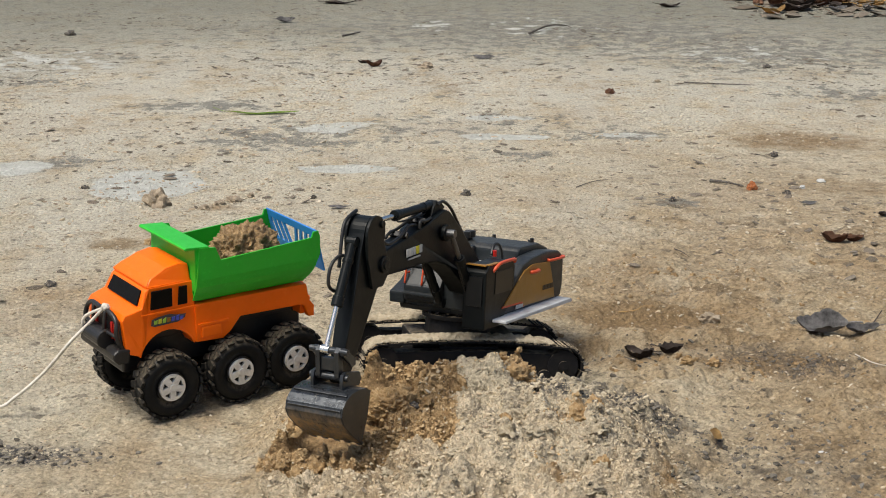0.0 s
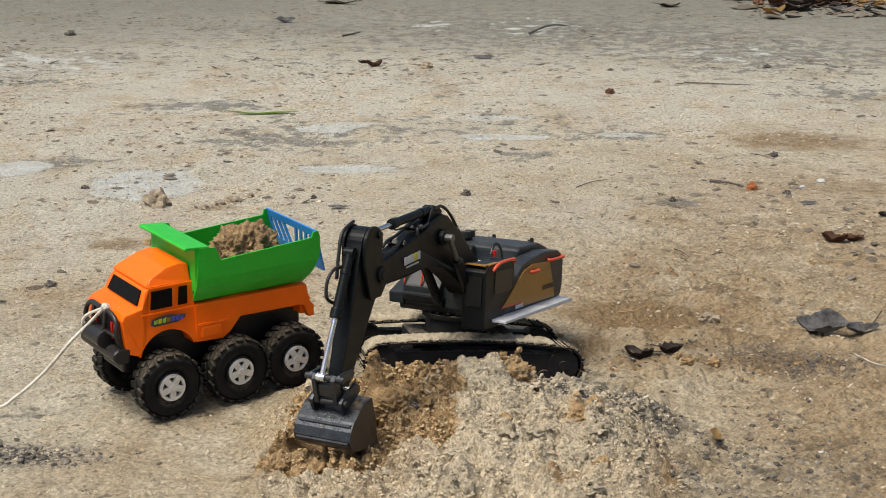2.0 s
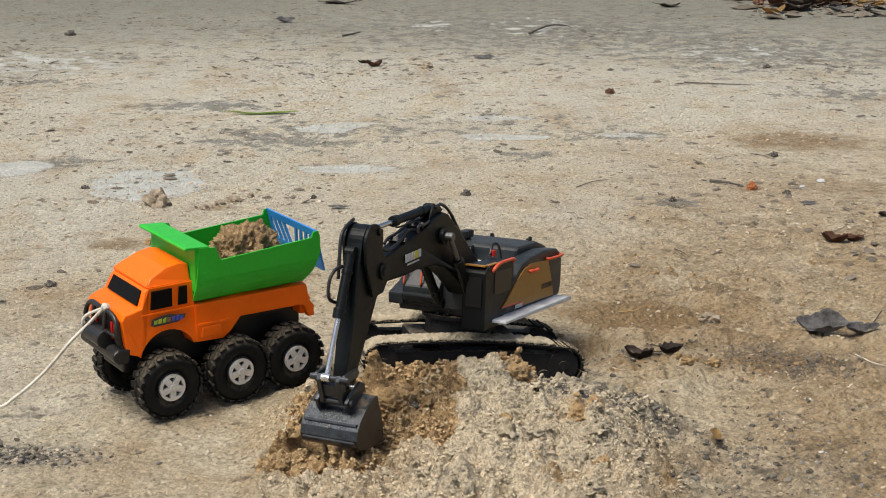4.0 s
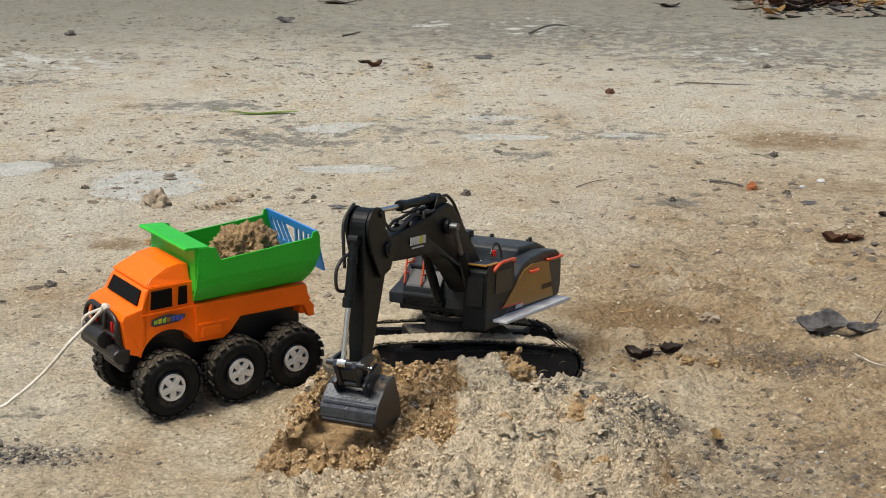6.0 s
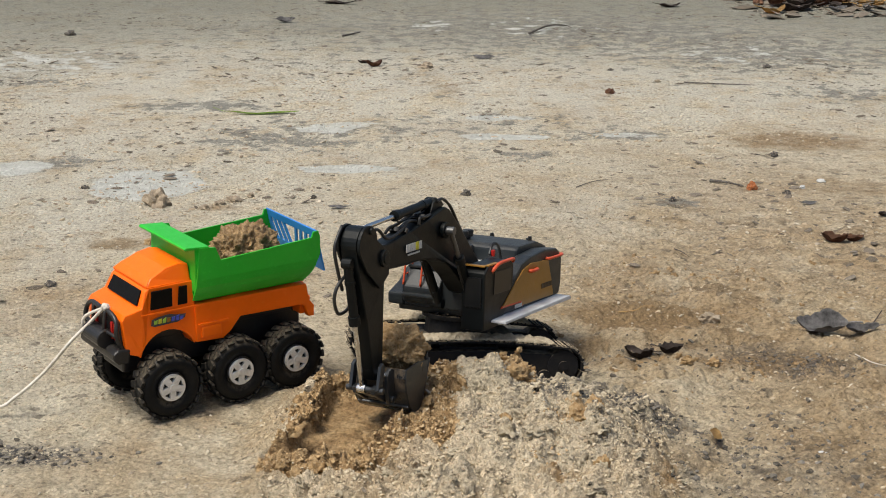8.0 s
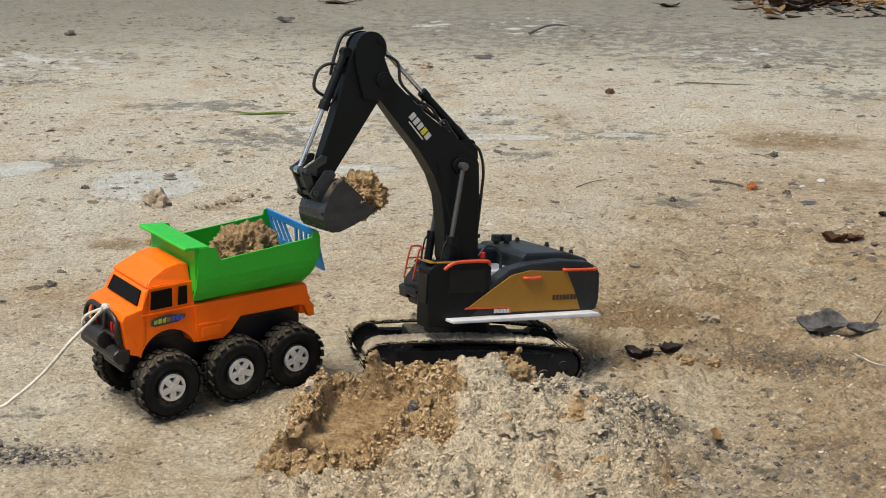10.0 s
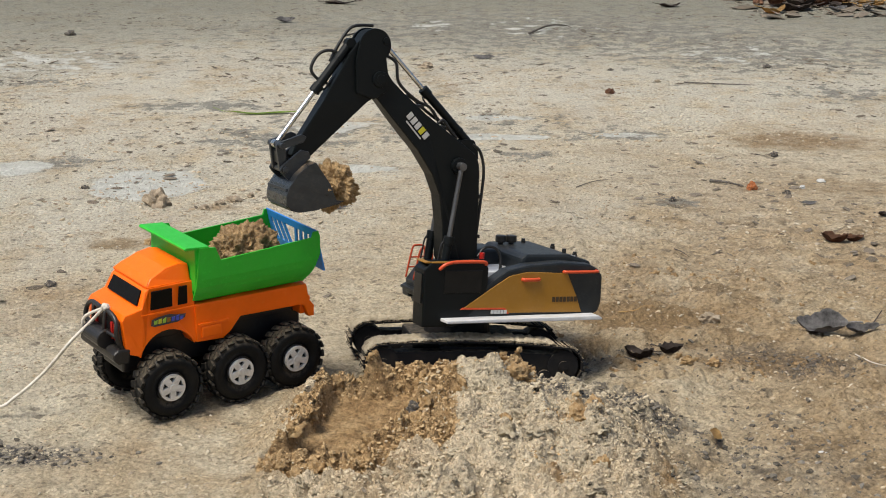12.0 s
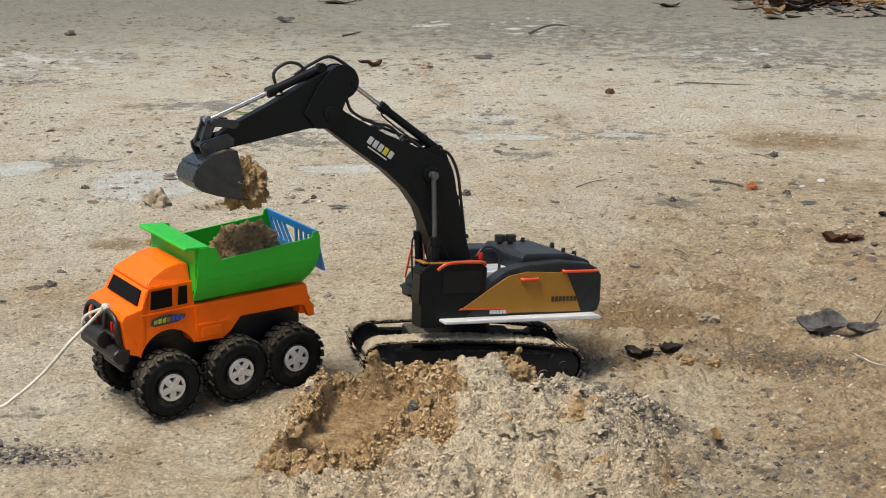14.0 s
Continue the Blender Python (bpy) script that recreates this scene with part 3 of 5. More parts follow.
def build_undercarriage():
    bm = box(-0.07, 0.08, -0.052, 0.052, 0.024, 0.056, 0.004)
    box(-0.035, 0.045, -0.075, 0.075, 0.030, 0.050, 0.003, bm)
    rod((0.0, 0, 0.05), (0.0, 0, 0.078), 0.047, 0.044, 32, 0.002, bm)
    base = part("undercarriage", bm, M_FRAME, DIG)
    base.matrix_basis = TRACK_TURN
    ring = rod((0, 0, 0.078), (0, 0, 0.084), 0.050, None, 36, 0.001)
    for k in range(18):
        a = k * math.pi / 9
        rod((0.044 * math.cos(a), 0.044 * math.sin(a), 0.083), (0.044 * math.cos(a), 0.044 * math.sin(a), 0.087), 0.003, None, 6, 0, ring)
    part("slew_ring", ring, M_FRAME, base)
    shoe = bmesh.new()
    box(-0.0062, 0.0062, -0.021, 0.021, -0.0012, 0.0016, 0.0004, shoe)
    box(-0.0062, -0.0036, -0.0205, 0.0205, 0.0012, 0.0036, 0.0005, shoe)
    box(0.0006, 0.0026, -0.0205, 0.0205, 0.0012, 0.0030, 0.0005, shoe)
    shoe_mesh = bpy.data.meshes.new("track_shoe")
    shoe.to_mesh(shoe_mesh)
    shoe.free()
    shoe_mesh.materials.append(M_TRACK)
    cx, half, r = 0.009, 0.124, 0.0255
    for side in (-1, 1):
        y = side * 0.074
        bm = prism([(cx - half, 0.012), (cx + half, 0.012), (cx + half + 0.006, 0.026), (cx + half, 0.042), (cx + 0.02, 0.047), (cx - half, 0.042), (cx - half - 0.006, 0.026)],
                   y - 0.013, y + 0.013, 0.002)
        track = part("track", bm, M_FRAME, base, "black crawler track caked with pale sand")
        for end in (-1, 1):
            w = rod((cx + end * half, y - 0.016, 0.028), (cx + end * half, y + 0.016, 0.028), 0.0215, None, 28, 0.001)
            rod((cx + end * half, y - 0.018, 0.028), (cx + end * half, y + 0.018, 0.028), 0.007, None, 12, 0, w)
            part("idler" if end < 0 else "sprocket", w, M_FRAME, track, smooth=False)
        for k in range(8):
            x = cx - 0.098 + 0.028 * k
            part("roller", rod((x, y - 0.0165, 0.0125), (x, y + 0.0165, 0.0125), 0.0095, None, 16, 0.001), M_FRAME, track)
        # the belt runs as a stadium whose upper run bows up a little
        loop = []
        top = 200
        for k in range(top):
            u = k / top
            loop.append((cx + half - 2 * half * u, 0.028 + r + 0.006 * math.sin(math.pi * u)))
        loop += arc(cx - half, 0.028, r, 90, 270, 100)
        loop += [(cx - half + 2 * half * k / top, 0.028 - r) for k in range(1, top)]
        loop += arc(cx + half, 0.028, r, -90, 90, 100)
        pts = np.array(loop)
        seg = np.hypot(*np.diff(np.vstack([pts, pts[:1]]), axis=0).T)
        run = np.concatenate([[0], np.cumsum(seg)])
        count = 50
        for k in range(count):
            s = run[-1] * k / count
            i = min(np.searchsorted(run, s, "right") - 1, len(pts) - 1)
            a, c = pts[i], pts[(i + 3) % len(pts)]
            ob = new("track_shoe", shoe_mesh)
            ob.parent = track
            # the grouser faces outwards
            ob.matrix_basis = pose(a[0], y, a[1], 0, math.degrees(math.atan2(-(c[1] - a[1]), c[0] - a[0])), 0) @ pose(0, 0, 0, 180, 0, 0)


build_undercarriage()


def sand_crust(side):
    """Sand lying on a crawler's upper run and over its front idler."""
    cx, half, r = 0.009, 0.124, 0.0255 + 0.0040
    path = [(cx + half - 2 * half * k / 150, 0.028 + r + 0.006 * math.sin(math.pi * k / 150), 0.0, 1.0) for k in range(8, 150)]
    path += [(cx - half + r * math.cos(radians(90 + a)), 0.028 + r * math.sin(radians(90 + a)), math.sin(radians(a)), math.cos(radians(a))) for a in range(0, 64, 2)]
    b = bmesh.new()
    rows = []
    count = len(path)
    for i, (x, z, nx, nz) in enumerate(path):
        row = []
        for j in range(15):
            v = (j - 7) / 7
            thick = 0.0026 * (1 - abs(v) ** 4) * min(1, i / 6, (count - 1 - i) / 8)
            thick += 0.0046 * noise.fractal(Vector((x * 140, v * 3.0 + side * 9, 2.0)), 0.9, 2, 4) * (1 - 0.5 * abs(v))
            row.append(b.verts.new((x - nx * thick, side * 0.074 + v * 0.0205, z + nz * thick)))
        rows.append(row)
    for p, q in zip(rows, rows[1:]):
        for j in range(14):
            f = b.faces.new((p[j], q[j], q[j + 1], p[j + 1]))
            f.smooth = True
    bmesh.ops.recalc_face_normals(b, faces=b.faces[:])
    bmesh.ops.solidify(b, geom=b.faces[:], thickness=0.0016)
    ob = tagged(part("sand_crust", b, M_CRUST), "crust of pale dry sand lying on the crawler track", "sand")
    ob.matrix_basis = DIG.matrix_basis @ TRACK_TURN
    return ob


sand_crust(-1)
sand_crust(1)


def build_house():
    """The slewing upper body: x to the tail, cab on the -y side."""
    bm = prism([(-0.040, 0.086), (0.168, 0.086), (0.172, 0.094), (-0.044, 0.094)], -0.076, 0.070, 0.002)
    house = part("upper_body", bm, M_DARK, DIG, "charcoal upper body with ochre side panels")
    side = [(-0.050, 0.094), (0.160, 0.090), (0.176, 0.096), (0.180, 0.110), (0.179, 0.146), (0.172, 0.156), (0.158, 0.163),
            (0.115, 0.1665), (0.062, 0.163), (0.030, 0.156), (0.004, 0.139), (-0.020, 0.122), (-0.052, 0.110)]
    for name, y0, y1 in (("side_cover", -0.083, -0.060), ("side_cover", 0.060, 0.083)):
        part(name, prism(side, y0, y1, 0.003), M_DARK, house)
    # tail and engine hood, with the deep well behind the boom
    tail = [(0.060, 0.092), (0.176, 0.094), (0.182, 0.112), (0.181, 0.148), (0.170, 0.164), (0.135, 0.174), (0.070, 0.174), (0.062, 0.168)]
    part("counterweight", prism(tail, -0.0605, 0.0605, 0.004), M_DARK, house, "rounded dark grey counterweight and hood")
    part("well_floor", box(-0.045, 0.062, -0.060, 0.060, 0.094, 0.132, 0.002), M_DARK, house)
    part("deck_plate", box(0.006, 0.061, -0.059, 0.004, 0.1325, 0.150, 0.001), M_PLATE, house, "bare silver deck plate")
    hood = box(0.006, 0.064, 0.006, 0.060, 0.130, 0.171, 0.004)
    part("hood_box", hood, M_DARK, house)
    for x, y in ((0.075, 0.030), (0.092, 0.030)):
        k = rod((x, y, 0.170), (x, y, 0.178), 0.004, None, 12)
        rod((x, y, 0.177), (x, y, 0.187), 0.0078, None, 20, 0.0015, k)
        part("exhaust_cap", k, M_HOSE, house)
    for x, y, z, h in ((0.134, -0.0495, 0.166, 0.014), (0.155, 0.02, 0.168, 0.008), (0.160, -0.035, 0.166, 0.007), (0.12, 0.045, 0.172, 0.008)):
        k = rod((x, y, z - 0.002), (x, y, z + h * 0.6), 0.0035, None, 12)
        rod((x, y, z + h * 0.5), (x, y, z + h), 0.0028, None, 12, 0.0008, k)
        part("deck_knob", k, M_HOSE, house)
    part("sand_spot", lump(91, 0.010, 0.007, 0.0025, 0.5, 2.5, 3).copy(), M_MARK, house).matrix_basis = pose(0.150, -0.04, 0.1665)
    part("filler_button", rod((0.006, -0.048, 0.166), (0.006, -0.048, 0.175), 0.0036, None, 16, 0.001), M_RED, house, "red filler cap")
    part("deck_hose", tube([(0.0, -0.046, 0.168), (0.012, -0.044, 0.181), (0.028, -0.044, 0.180), (0.036, -0.046, 0.166), (0.034, -0.05, 0.140)], 0.0022), M_HOSE, house)
    # ochre panels with red trim, on both sides
    for s in (-1, 1):
        y0, y1 = (-0.0848, -0.0826) if s < 0 else (0.0826, 0.0848)
        panel = [(-0.036, 0.1045), (0.026, 0.1035), (0.032, 0.0975), (0.148, 0.0965), (0.138, 0.120), (0.122, 0.151), (0.060, 0.1535), (0.032, 0.148), (0.006, 0.132)]
        part("ochre_panel", prism(panel, y0, y1, 0.0006), M_OCHRE, house, "ochre painted side panel")
        trim = prism([(-0.040, 0.1035), (0.026, 0.1025), (0.031, 0.0965), (0.034, 0.0965), (0.028, 0.1048), (-0.036, 0.1060)], y0 - 0.0004, y1 + 0.0004, 0.0003)
        part("red_trim", trim, M_HANDLE, house)
        yf = y0 - 0.0006 if s < 0 else y1 + 0.0002
        mark = bmesh.new()
        for k in range(7):
            box(0.100 + k * 0.0058, 0.1044 + k * 0.0058, yf, yf + 0.0006, 0.1115, 0.1185, 0, mark)
        part("model_lettering", mark, M_MARK_DARK, house)
        mark = bmesh.new()
        for k in range(5):
            box(0.006 + k * 0.0050, 0.0102 + k * 0.0050, yf, yf + 0.0006, 0.0968, 0.1020, 0, mark)
        part("brand_lettering", mark, M_MARK, house)
        yh = s * 0.0885
        for x0, x1, z, r in ((0.117, 0.167, 0.1535, 0.0022), (0.052, 0.076, 0.1435, 0.0026)):
            g = tube([(x0, s * 0.083, z), (x0 + 0.002, yh, z), (x1 - 0.002, yh, z), (x1, s * 0.083, z)], r, 8, 4)
            part("grab_handle", g, M_HANDLE, house)
        if s > 0:
            continue
        # running plate along the flank
        part("side_step", prism([(-0.068, 0.0885), (0.168, 0.0885), (0.172, 0.0905), (0.166, 0.0945), (-0.068, 0.0925)], *((-0.104, -0.080) if s < 0 else (0.080, 0.104)), 0.0012),
             M_PLATE, house, "silver step plate along the flank")
    # low cab
    cab_side = [(-0.094, 0.080), (-0.046, 0.080), (0.000, 0.112), (0.000, 0.160), (-0.008, 0.1665), (-0.086, 0.1665), (-0.096, 0.158)]
    cab = part("cab", prism(cab_side, -0.0832, -0.050, 0.0025), M_ARM, house, "low black operator cab")
    part("cab_window", box(-0.066, -0.010, -0.0842, -0.0825, 0.126, 0.157, 0.0006), plastic_glass, cab)
    part("cab_window", box(-0.0975, -0.0945, -0.079, -0.056, 0.112, 0.152, 0.0006), plastic_glass, cab)
    part("roof_stripe", box(-0.094, -0.086, -0.081, -0.052, 0.1662, 0.1682, 0.0006), M_OCHRE, cab)
    part("roof_stripe", box(-0.084, -0.050, -0.0825, -0.076, 0.1662, 0.1680, 0.0006), M_OCHRE, cab)
    g = tube([(-0.074, -0.083, 0.158), (-0.066, -0.0865, 0.1655), (-0.050, -0.0865, 0.1685), (-0.012, -0.0865, 0.1685), (-0.004, -0.083, 0.164)], 0.0024, 10, 5)
    part("roof_handle", g, M_HANDLE, cab)
    # toolbox, steps and rail on the other front corner
    tool = prism([(-0.056, 0.102), (-0.030, 0.092), (0.005, 0.092), (0.005, 0.146), (-0.040, 0.146), (-0.058, 0.122)], 0.002, 0.058, 0.003)
    box_part = part("tool_box", tool, M_DARK, house, "dark grey stepped toolbox")
    part("step_tread", box(-0.066, -0.050, 0.006, 0.056, 0.1100, 0.1140, 0.001), M_DARK, box_part)
    part("step_tread", box(-0.043, -0.012, 0.006, 0.056, 0.1462, 0.150, 0.001), M_DARK, box_part)
    for y in (0.030, 0.056):
        r = tube([(-0.058, y, 0.124), (-0.054, y, 0.148), (-0.050, y, 0.166), (-0.046, y, 0.169), (-0.036, y, 0.169), (-0.032, y, 0.165), (-0.031, y, 0.148), (-0.031, y, 0.128)], 0.0014, 8, 4)
        tube([(-0.053, y, 0.152), (-0.031, y, 0.153)], 0.0012, 6, 2, r)
        tube([(-0.056, y, 0.138), (-0.031, y, 0.139)], 0.0012, 6, 2, r)
        part("guard_rail", r, M_HANDLE, house, "thin orange-red guard rail")
    # foot brackets of the boom
    for y in (ARM_Y - 0.0190, ARM_Y + 0.0190):
        part("boom_bracket", prism([(-0.045, 0.090), (0.030, 0.090), (0.016, 0.140), (0.004, 0.152), (-0.012, 0.152), (-0.028, 0.135)], y - 0.002, y + 0.002, 0.001), M_ARM, house)
    part("boom_foot_pin", rod((FOOT[0], ARM_Y - 0.0225, FOOT[1]), (FOOT[0], ARM_Y + 0.0225, FOOT[1]), 0.006, None, 16, 0.0008), M_ARM, house)
    return house


_g = Nodes("dark_tinted_glass", 0.28, 0, 0.25)
plastic_glass = _g.done(_g.mix(_g.ramp(_g.noise(_g.coords(), 60, 5), (0.4, 0.0), (0.7, 0.5)), (0.007, 0.008, 0.009), (0.018, 0.018, 0.017)))


def build_boom():
    outline = [(-0.012, -0.010), (-0.034, 0.010), (-0.043, 0.032), (-0.0455, 0.075), (-0.0525, 0.117), (-0.065, 0.145), (-0.088, 0.177), (-0.120, 0.211), (-0.146, 0.240),
               (-0.161, 0.256)] + arc(-0.149, 0.270, 0.017, 215, 60, 7) + \
              [(-0.128, 0.268), (-0.113, 0.2545), (-0.078, 0.226), (-0.042, 0.201), (-0.016, 0.183), (-0.002, 0.1735), (0.004, 0.160), (0.007, 0.120), (0.0085, 0.060), (0.0095, 0.020)] + \
              arc(0.0, 0.0, 0.012, 20, -120, 6)
    taper = lambda x, z: 0.78 if z > 0.225 else 1.0
    boom = part("boom", prism(outline, ARM_BACK, ARM_FRONT, 0.002, None, taper), M_ARM, DIG, "black bent boom")
    # weld plates and the lug of the arm cylinder
    for y in (-0.0065, 0.0065):
        part("cylinder_lug", prism([(-0.030, 0.190), (0.006, 0.166), (0.004, 0.182), (-0.003, 0.191), (-0.012, 0.193)], y - 0.0015, y + 0.0015, 0.0005), M_ARM, boom)
    part("pivot_boss", rod((-0.149, -0.0200, 0.270), (-0.149, 0.0200, 0.270), 0.0105, None, 20, 0.0012), M_ARM, boom)
    part("cylinder_pin", rod((-0.028, -0.031, 0.158), (-0.028, 0.031, 0.158), 0.0052, None, 16, 0.0008), M_ARM, boom)
    for y in (-0.0185, 0.0185):
        part("pin_boss", rod((-0.028, y - 0.003, 0.158), (-0.028, y + 0.003, 0.158), 0.011, None, 20, 0.001), M_ARM, boom)
    # block lettering as plain bars
    way, up = Vector((-0.0745, 0, 0.0795)).normalized(), Vector((0.0795, 0, 0.0745)).normalized()
    for s in (-1, 1):
        for k in range(5):
            c = Vector((-0.0905, s * 0.0150, 0.2105)) + way * (0.0175 - k * 0.0088)
            b = bmesh.new()
            bmesh.ops.create_cube(b, size=1)
            turn = Matrix((way, Vector((0, 1, 0)), up)).transposed().to_4x4()
            bmesh.ops.transform(b, matrix=Matrix.Translation(c) @ turn @ Matrix.Diagonal((0.0064, 0.0012, 0.0098, 1)), verts=b.verts[:])
            part("brand_bar", b, M_MARK_YELLOW if k == 3 else M_MARK, boom)
        b = bmesh.new()
        bmesh.ops.create_cube(b, size=1)
        c = Vector((-0.0905, s * 0.0150, 0.2105)) - up * 0.0085
        bmesh.ops.transform(b, matrix=Matrix.Translation(c) @ turn @ Matrix.Diagonal((0.032, 0.0012, 0.0018, 1)), verts=b.verts[:])
        part("small_print", b, M_MARK, boom)
    # hydraulic hoses
    hoses = [[(0.008, -0.008, 0.050), (0.013, -0.008, 0.110), (0.015, -0.008, 0.150), (0.008, -0.008, 0.176), (-0.004, -0.008, 0.186)],
             [(0.008, 0.004, 0.040), (0.011, 0.005, 0.100), (0.013, 0.005, 0.148), (0.003, 0.006, 0.176), (-0.020, 0.006, 0.196), (-0.070, 0.007, 0.229), (-0.088, 0.008, 0.244), (-0.100, 0.008, 0.249)],
             [(-0.055, -0.006, 0.214), (-0.070, -0.007, 0.234), (-0.092, -0.008, 0.244), (-0.118, -0.008, 0.266), (-0.123, -0.006, 0.292), (-0.140, -0.004, 0.302)],
             [(-0.030, -0.010, 0.194), (-0.042, -0.012, 0.206), (-0.052, -0.012, 0.218), (-0.060, -0.012, 0.214)]]
    for h in hoses:
        part("hose", tube(h, 0.0021, 8, 6), M_HOSE, boom)
    for x, z in ((0.009, 0.060), (0.008, 0.115), (-0.045, 0.207), (-0.085, 0.235)):
        part("hose_clip", box(x - 0.003, x + 0.004, -0.012, 0.012, z - 0.002, z + 0.003, 0.0006), M_HOSE, boom)
    return boom


ARM_BACK, ARM_FRONT = -0.0148, 0.0148


def build_stick():
    body = [(-0.0665, -0.1295), (-0.006, -0.033), (0.012, -0.015), (0.012, 0.004), (0.002, 0.018), (0.004, 0.040)] + \
           arc(-0.0185, 0.0400, 0.0208, 5, 172, 14) + [(-0.0470, 0.022), (-0.0525, 0.000), (-0.0660, -0.050), (-0.0845, -0.1085), (-0.0865, -0.126), (-0.0785, -0.135)]
    taper = lambda x, z: 0.72 if z < -0.08 else 0.95
    stick = part("stick", prism(body, -0.0112, 0.0112, 0.0018, None, taper), M_ARM, DIG, "black dipper arm")
    for y in (-0.0142, 0.0142):
        cheek = arc(-0.0185, 0.0400, 0.0222, -30, 180, 16) + [(-0.039, 0.014), (-0.026, -0.026), (0.000, -0.027), (0.013, -0.014), (0.012, 0.004)]
        part("cheek_plate", prism(cheek, y - 0.002, y + 0.002, 0.0008), M_ARM, stick)
    part("elbow_pin", rod((0, -0.0212, 0), (0, 0.0212, 0), 0.0062, None, 16, 0.0008), M_ARM, stick)
    part("head_pin", rod((-0.006, -0.019, 0.050), (-0.006, 0.019, 0.050), 0.0045, None, 14, 0.0006), M_ARM, stick)
    part("bucket_pin", rod((PIN[0], -0.0225, PIN[1]), (PIN[0], 0.0225, PIN[1]), 0.0034, None, 16, 0.0008), M_ROD, stick)
    for h in ([(-0.046, 0.006, 0.016), (-0.068, 0.008, 0.018), (-0.082, 0.010, 0.008), (-0.086, 0.010, -0.012), (-0.074, 0.009, -0.022), (-0.060, 0.008, -0.024)],
              [(-0.018, 0.012, 0.066), (-0.046, 0.012, 0.056), (-0.058, 0.010, 0.030), (-0.064, 0.009, 0.004)]):
        part("hose", tube(h, 0.0022, 8, 6), M_HOSE, stick)
    return stick


def build_bucket():
    shell = [(0.012, -0.004), (0.002, -0.011), (-0.009, -0.026), (-0.016, -0.043), (-0.0175, -0.056), (-0.0145, -0.067), (-0.006, -0.0735), (0.006, -0.0735), (0.028, -0.0655), (0.0563, -0.0515)]
    size = 0.97
    shell = [(px * size, pz * size) for px, pz in shell]
    t, half = 0.0022, 0.0365
    # shell plate: the curve with its thickness drawn across the width
    inner = []
    for i, (x, z) in enumerate(shell):
        a, c = shell[max(i - 1, 0)], shell[min(i + 1, len(shell) - 1)]
        d = Vector((c[0] - a[0], c[1] - a[1])).normalized()
        inner.append((x - d.y * t, z + d.x * t))
    bucket = part("bucket", prism(shell + inner[::-1], -half, half, 0.0005), M_BUCKET_SHELL, DIG, "worn grey steel digging bucket")
    for y in (-half, half):
        part("side_plate", prism(shell + [(0.0375, -0.0265)], y - 0.0014, y + 0.0014, 0.0005), M_BUCKET, bucket)
    part("cutting_edge", prism([(0.0430, -0.0548), (0.0565, -0.0485), (0.0565, -0.0460), (0.0430, -0.0508)], -half - 0.002, half + 0.002, 0.0006), M_BUCKET, bucket)
    for k in range(5):
        y = -0.031 + 0.0155 * k
        part("tooth", prism([(0.0490, -0.0530), (0.0645, -0.0437), (0.0525, -0.0460)], y - 0.0036, y + 0.0036, 0.0006), M_BUCKET, bucket)
    for y in (-0.0195, 0.0195):
        ear = [(0.009, 0.0), (0.005, 0.007), (-0.006, 0.007), (-0.026, -0.018), (-0.0275, -0.025), (-0.022, -0.030), (-0.012, -0.035), (0.000, -0.014)]
        part("hanger_plate", prism(ear, y - 0.0022, y + 0.0022, 0.0008), M_BUCKET, bucket)
    part("link_pin", rod((EAR[0], -0.0255, EAR[1]), (EAR[0], 0.0255, EAR[1]), 0.004, None, 14, 0.0007), M_BUCKET, bucket)
    for x, z, w in ((-0.0175, -0.047, 0.035), (-0.0118, -0.0665, 0.035)):
        part("wear_strip", box(x - 0.001, x + 0.0025, -w, w, z - 0.002, z + 0.002, 0.0006), M_BUCKET, bucket)
    return bucket


def build_cylinder(barrel, r, reach, rod_look=None):
    """Barrel along +x from its foot pin, rod along -x from its eye."""
    b = rod((0.0, 0, 0), (barrel, 0, 0), r, None, 18, 0.0008)
    rod((barrel - 0.012, 0, 0), (barrel, 0, 0), r * 1.25, None, 18, 0.0008, b)
    rod((0.022, 0, 0), (0.027, 0, 0), r * 1.15, None, 18, 0.0005, b)
    rod((0, -r * 1.1, 0), (0, r * 1.1, 0), r * 1.15, None, 14, 0.0005, b)
    body = part("cylinder_barrel", b, M_ARM, DIG)
    part("feed_pipe", tube([(0.020, 0, r * 1.3), (0.03, 0, r * 1.75), (barrel - 0.018, 0, r * 1.75), (barrel - 0.008, 0, r * 1.2)], 0.0012, 6, 3), M_HOSE, body)
    b = rod((-reach, 0, 0), (0, 0, 0), r * 0.55, None, 14)
    rod((0, -r, 0), (0, r, 0), r * 0.95, None, 14, 0.0005, b)
    return body, part("cylinder_rod", b, rod_look or M_ROD, DIG, "dull grey piston rod" if rod_look else "bright steel piston rod")


house = build_house()
boom = build_boom()
stick = build_stick()
bucket = build_bucket()
arm_cylinder = build_cylinder(0.104, 0.0056, 0.100)
bucket_cylinder = build_cylinder(0.080, 0.0058, 0.088)
boom_cylinders = [build_cylinder(0.095, 0.0058, 0.106, M_ROD_DULL), build_cylinder(0.095, 0.0058, 0.106, M_ROD_DULL)]
ROCKER = [(0.0, -0.0055), (0.029, -0.0050), (0.033, 0.0), (0.029, 0.0050), (0.0, 0.0055), (-0.0055, 0.0)]
rocker = part("rocker_link", prism(ROCKER, -0.0207, -0.0163, 0.0008), M_BUCKET, DIG)
part("rocker_plate", prism(ROCKER, 0.0163, 0.0207, 0.0008), M_BUCKET, rocker)
part("rocker_pin", rod((0.029, -0.0255, 0), (0.029, 0.0255, 0), 0.0038, None, 14, 0.0006), M_BUCKET, rocker)
